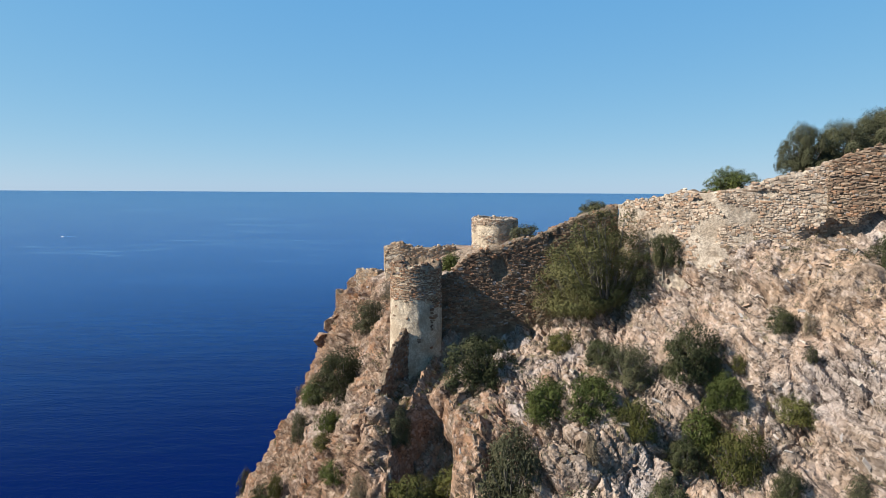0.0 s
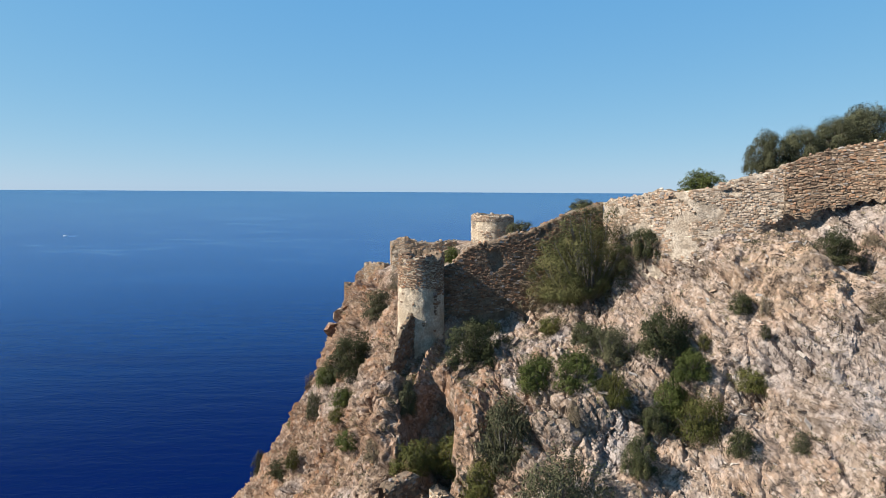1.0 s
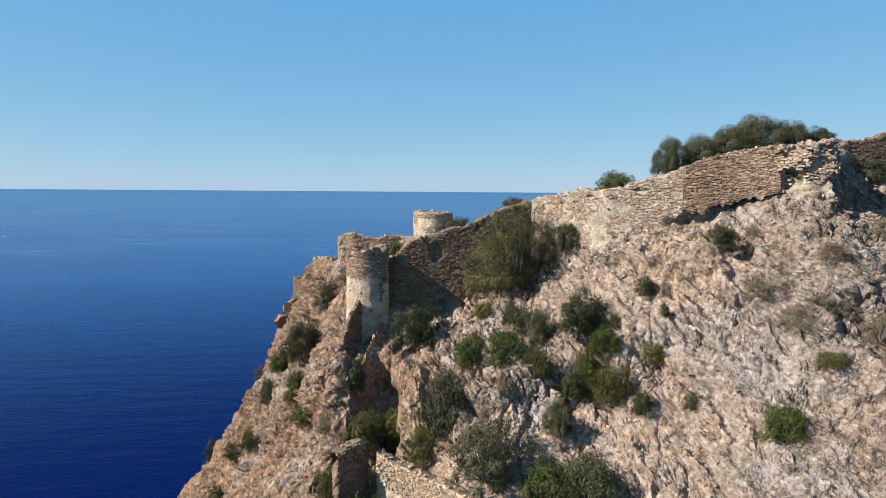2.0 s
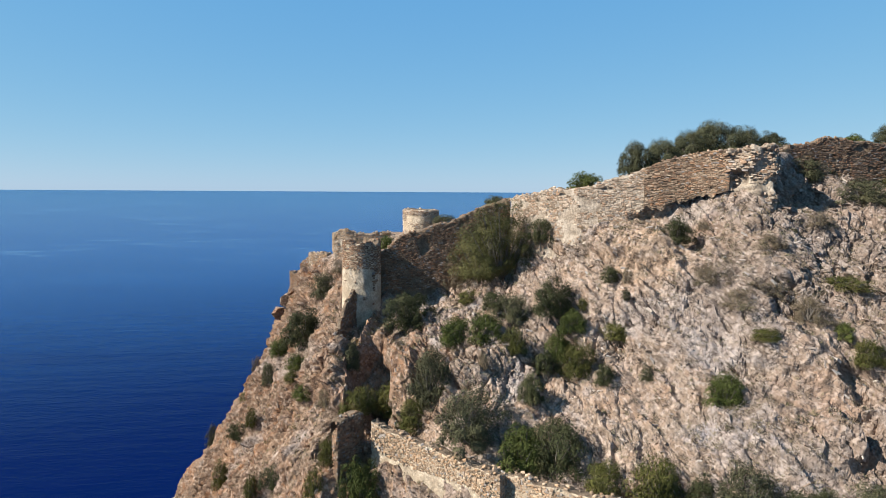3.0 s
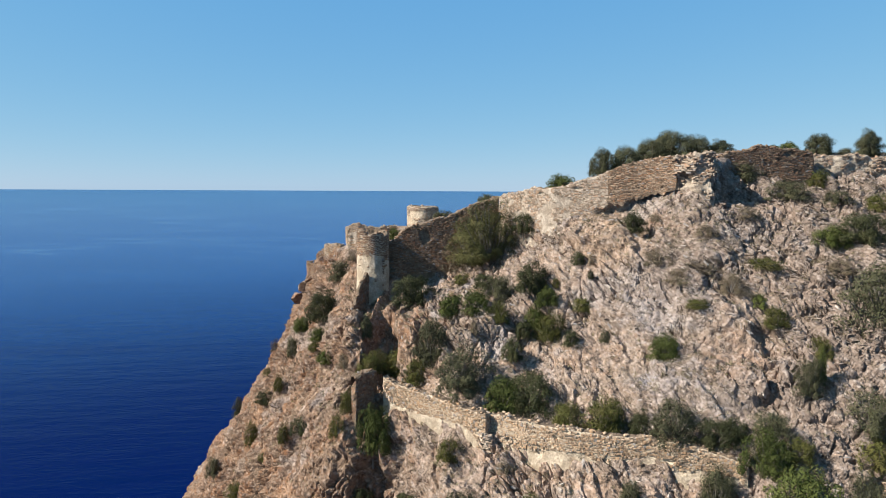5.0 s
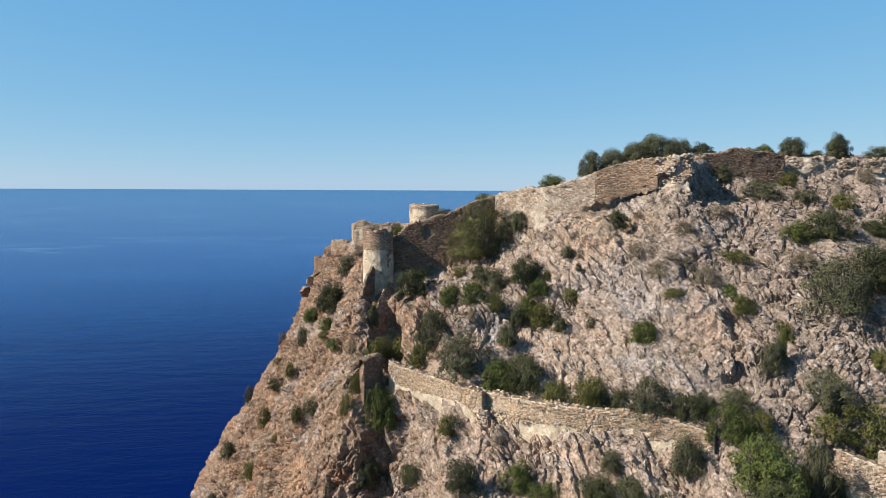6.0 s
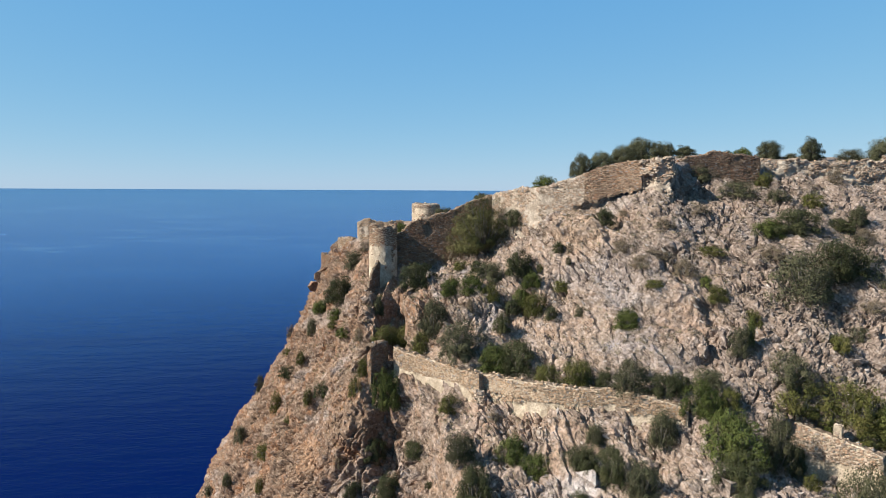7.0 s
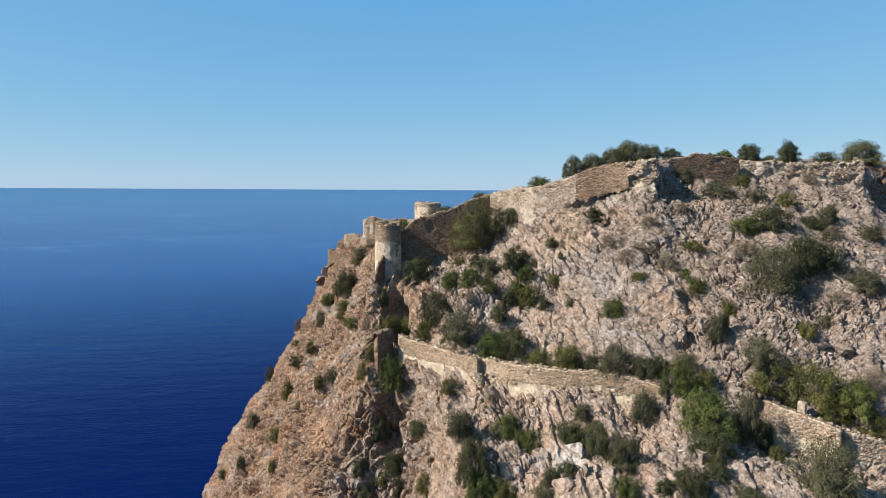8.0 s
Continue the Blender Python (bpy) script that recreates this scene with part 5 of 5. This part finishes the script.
for spot in (
    (22.6, 51.5, 67.6, 4.5, 5.3), (27.8, 53.7, 71.7, 4.0, 2.6), (39.5, 41.2, 74.1, 3.3, 1.7),
    (21.4, 37.8, 59.2, 5.2, 4.7), (25.4, 34.9, 59.7, 5.9, 5.7), (6.8, 41.4, 54.4, 4.4, 3.5),
    (12.4, 20.6, 45.3, 4.7, 3.5), (67.3, 59.5, 89.9, 4.3, 3.5), (72.1, 51.9, 86.4, 4.5, 3.5),
    (50.2, 44.3, 78.9, 5.5, 2.0), (48.2, 37.4, 72.2, 4.3, 3.2), (51.5, 33.2, 69.0, 3.0, 3.3),
    (61.6, 27.7, 66.6, 4.2, 2.9), (53.7, 24.1, 58.5, 8.1, 6.0), (59.8, 21.2, 57.4, 8.4, 7.6),
    (61.0, 19.9, 55.5, 7.0, 3.9), (65.6, 17.7, 53.9, 6.1, 4.7), (43.8, 24.7, 59.9, 4.1, 3.3),
):
    plant("yellow", *spot)
for spot in (
    (50.1, 15.4, 52.0, 2.5, 2.6),
):
    plant("yellow", *spot)
for spot in (
    (-12.1, 79.4, 65.6, 7.5, 6.8), (3.5, 68.0, 70.2, 7.5, 6.3), (-24.7, 92.1, 46.8, 3.8, 3.4),
    (-14.0, 60.5, 51.7, 3.9, 3.3), (-5.0, 47.3, 44.5, 4.4, 4.8), (1.6, 43.6, 46.4, 4.3, 3.7),
    (-8.4, 43.3, 39.5, 3.3, 4.2), (-2.6, 42.1, 40.6, 4.5, 4.9), (-7.7, 42.2, 35.6, 3.3, 3.5),
    (-1.9, 39.7, 37.3, 2.5, 4.6), (3.4, 36.4, 44.6, 1.2, 1.4), (14.4, 62.3, 73.9, 4.2, 3.0),
    (21.2, 58.4, 73.6, 6.5, 5.5), (19.0, 53.2, 67.8, 3.4, 3.1), (24.6, 48.0, 67.7, 2.6, 3.0),
    (16.5, 49.5, 65.4, 3.6, 4.0), (28.1, 57.1, 78.2, 2.5, 2.6), (17.7, 42.5, 59.8, 7.1, 7.1),
):
    plant("dark", *spot)
for spot in (
    (29.1, 33.1, 60.0, 4.2, 3.8), (35.4, 27.7, 60.4, 4.8, 4.2), (8.5, 23.1, 46.2, 6.0, 8.5),
    (23.2, 24.0, 51.9, 5.4, 4.0), (25.8, 20.2, 51.1, 4.5, 6.6), (21.2, 17.7, 49.8, 3.1, 2.4),
    (65.1, 45.3, 81.8, 7.8, 5.7), (74.4, 47.1, 82.5, 5.0, 3.1), (67.9, 37.1, 75.0, 11.2, 8.5),
    (37.8, 27.8, 61.3, 3.7, 3.1), (41.0, 16.2, 52.4, 6.5, 5.2), (51.8, 22.0, 50.9, 4.7, 5.7),
    (39.9, 12.2, 50.9, 3.8, 3.5), (35.4, 10.1, 49.8, 5.9, 4.5), (31.8, 10.0, 50.2, 3.4, 2.1),
    (42.3, 8.2, 49.5, 5.2, 2.4), (22.5, 71.2, 82.0, 3.9, 4.4), (35.8, 55.3, 83.0, 4.4, 4.0),
):
    plant("dark", *spot)
for spot in (
    (-7.3, 60.6, 61.7, 3.6, 3.2), (-30.5, 144.5, 45.0, 3.2, 4.4), (-7.1, 89.9, 75.5, 3.0, 3.2),
    (-10.8, 48.0, 43.5, 1.8, 2.5), (10.3, 78.2, 74.3, 6.2, 6.0), (11.6, 53.2, 68.4, 1.8, 2.8),
    (29.8, 56.0, 78.3, 1.9, 2.1), (37.5, 49.6, 78.8, 5.3, 3.1), (38.9, 46.0, 76.6, 5.2, 2.7),
    (41.7, 45.6, 78.1, 3.9, 2.3), (39.4, 56.0, 84.8, 2.2, 1.6), (44.2, 49.1, 83.0, 4.0, 2.1),
    (13.1, 36.3, 54.8, 2.4, 1.8), (80.2, 58.3, 90.5, 3.8, 4.0), (75.8, 43.2, 80.7, 5.2, 3.1),
    (51.6, 51.5, 85.2, 4.2, 2.4), (58.2, 40.8, 78.5, 5.3, 2.6), (68.9, 31.1, 71.5, 3.9, 2.3),
):
    plant("dry", *spot)
for spot in (
    (44.8, 42.6, 75.6, 4.6, 3.5), (67.0, 19.9, 59.3, 4.2, 5.2),
):
    plant("dry", *spot)
for spot in (
    (-9.4, 86.6, 71.8, 4.9, 5.0), (-18.6, 87.0, 57.3, 2.8, 4.8), (-4.3, 63.2, 65.8, 3.6, 4.6),
    (-35.7, 120.9, 34.9, 3.3, 5.6), (-36.9, 99.2, 29.2, 3.4, 5.1), (-37.1, 85.3, 24.8, 2.8, 3.7),
    (-44.9, 101.1, 15.9, 2.9, 3.0), (16.3, 60.1, 72.3, 4.7, 4.8), (29.1, 54.2, 76.3, 1.3, 1.8),
    (29.1, 46.9, 68.4, 1.8, 2.2), (5.6, 54.9, 63.3, 7.4, 8.7), (9.3, 46.5, 61.4, 8.2, 7.7),
    (31.8, 29.7, 60.3, 7.1, 5.8), (7.4, 29.6, 50.8, 5.1, 5.8), (25.9, 27.6, 54.1, 3.8, 3.3),
    (28.6, 16.9, 50.4, 6.7, 6.3), (19.0, 18.8, 47.9, 3.6, 3.2), (17.7, 17.7, 46.1, 4.0, 3.2),
):
    plant("olive", *spot)
for spot in (
    (34.4, 24.6, 54.2, 5.2, 6.5), (55.6, 61.2, 90.8, 6.8, 4.3), (60.8, 56.5, 87.8, 6.8, 4.0),
    (66.5, 53.6, 87.4, 5.0, 2.8), (78.5, 48.3, 82.9, 4.5, 4.9), (83.5, 43.5, 80.3, 4.7, 4.0),
    (60.0, 34.6, 72.0, 11.0, 9.4), (74.7, 32.8, 72.4, 8.4, 5.0), (47.9, 29.6, 65.5, 4.3, 5.3),
    (65.9, 29.7, 67.4, 3.3, 2.7), (52.8, 25.7, 62.3, 7.1, 5.5), (41.8, 26.8, 62.0, 4.8, 3.3),
    (47.9, 19.4, 52.3, 5.5, 9.2), (52.5, 7.9, 49.0, 8.0, 9.8),
):
    plant("olive", *spot)
for k, spot in enumerate((
    (-2.5, 70.1, 69.6, 2.7, 1.8), (10.4, 63.6, 73.0, 2.2, 1.3), (17.0, 57.7, 71.5, 2.3, 1.3),
    (19.2, 57.3, 70.7, 1.5, 1.2), (6.0, 60.9, 68.3, 1.6, 1.5), (8.0, 67.9, 73.1, 2.0, 1.5),
    (3.8, 62.6, 69.1, 1.4, 2.2), (28.9, 53.4, 74.6, 1.3, 1.1), (25.7, 52.8, 70.2, 2.0, 1.5),
    (29.9, 48.8, 71.3, 1.8, 1.3), (53.6, 29.9, 66.8, 2.6, 2.2), (23.4, 21.1, 51.9, 4.5, 3.6),
    (20.1, 15.6, 49.5, 3.6, 3.3), (19.8, 19.2, 50.1, 2.2, 2.4), (23.3, 15.9, 51.5, 2.1, 2.0),
    (54.4, 38.8, 75.7, 2.7, 2.3), (56.5, 38.6, 76.4, 2.1, 2.1), (64.5, 37.3, 76.7, 2.4, 1.5),
)):
    boulder(*spot, 500 + k)
for k, spot in enumerate((
    (41.4, 24.1, 59.6, 2.2, 2.6), (34.8, 16.7, 52.2, 3.4, 2.2), (38.9, 15.1, 53.2, 3.8, 2.6),
    (63.1, 26.6, 65.8, 4.0, 2.4), (66.7, 25.0, 65.2, 3.2, 2.2), (55.0, 29.4, 67.1, 2.2, 1.8),
    (43.7, 37.9, 71.2, 2.4, 2.6), (47.8, 34.9, 68.9, 2.8, 2.6), (40.1, 34.9, 67.5, 3.3, 2.0),
    (10.7, 25.3, 50.6, 3.0, 2.6), (18.0, 19.9, 49.1, 2.2, 2.2), (-18.9, 117.0, 67.2, 4.2, 3.4),
    (-20.6, 117.5, 64.4, 4.4, 3.4), (-18.0, 115.2, 69.4, 2.8, 2.4), (-21.8, 116.0, 61.6, 3.2, 2.4),
)):
    boulder(*spot, 518 + k)
for spot in (
    (35.6, 70, 91.4, 4.7, 6.0), (40.0, 71, 91.8, 6.3, 6.0), (45.2, 73.5, 93.4, 6.0, 5.8), (49.4, 75, 94.0, 7.9, 7.2), (54.0, 74, 94.4, 6.3, 5.8), (59.4, 76, 95.4, 5.3, 4.0),
    (74.2, 70, 95.2, 5.9, 5.1), (81.2, 67, 95.0, 5.4, 5.9), (98.0, 68, 94.4, 9.0, 6.7), (108.0, 66, 94.6, 6.3, 5.3), (18.4, 86, 86.6, 4.0, 2.6),
):
    plant("tree", *spot)
for spot in ((69.2, 71, 95.4, 5.4, 3.2), (28.2, 69.2, 89.3, 6.2, 3.4), (0.6, 82.5, 80.2, 3.0, 2.7), (63.5, 66, 95.8, 3.0, 1.8)):
    plant("green", *spot)
for spot in ((89.5, 67, 94.8, 6.6, 3.6), (10.6, 93, 82.8, 5.6, 3.2), (78.0, 68.5, 95.2, 4.0, 2.2), (53.5, 64.5, 95.0, 3.0, 1.6)):
    plant("olive", *spot)
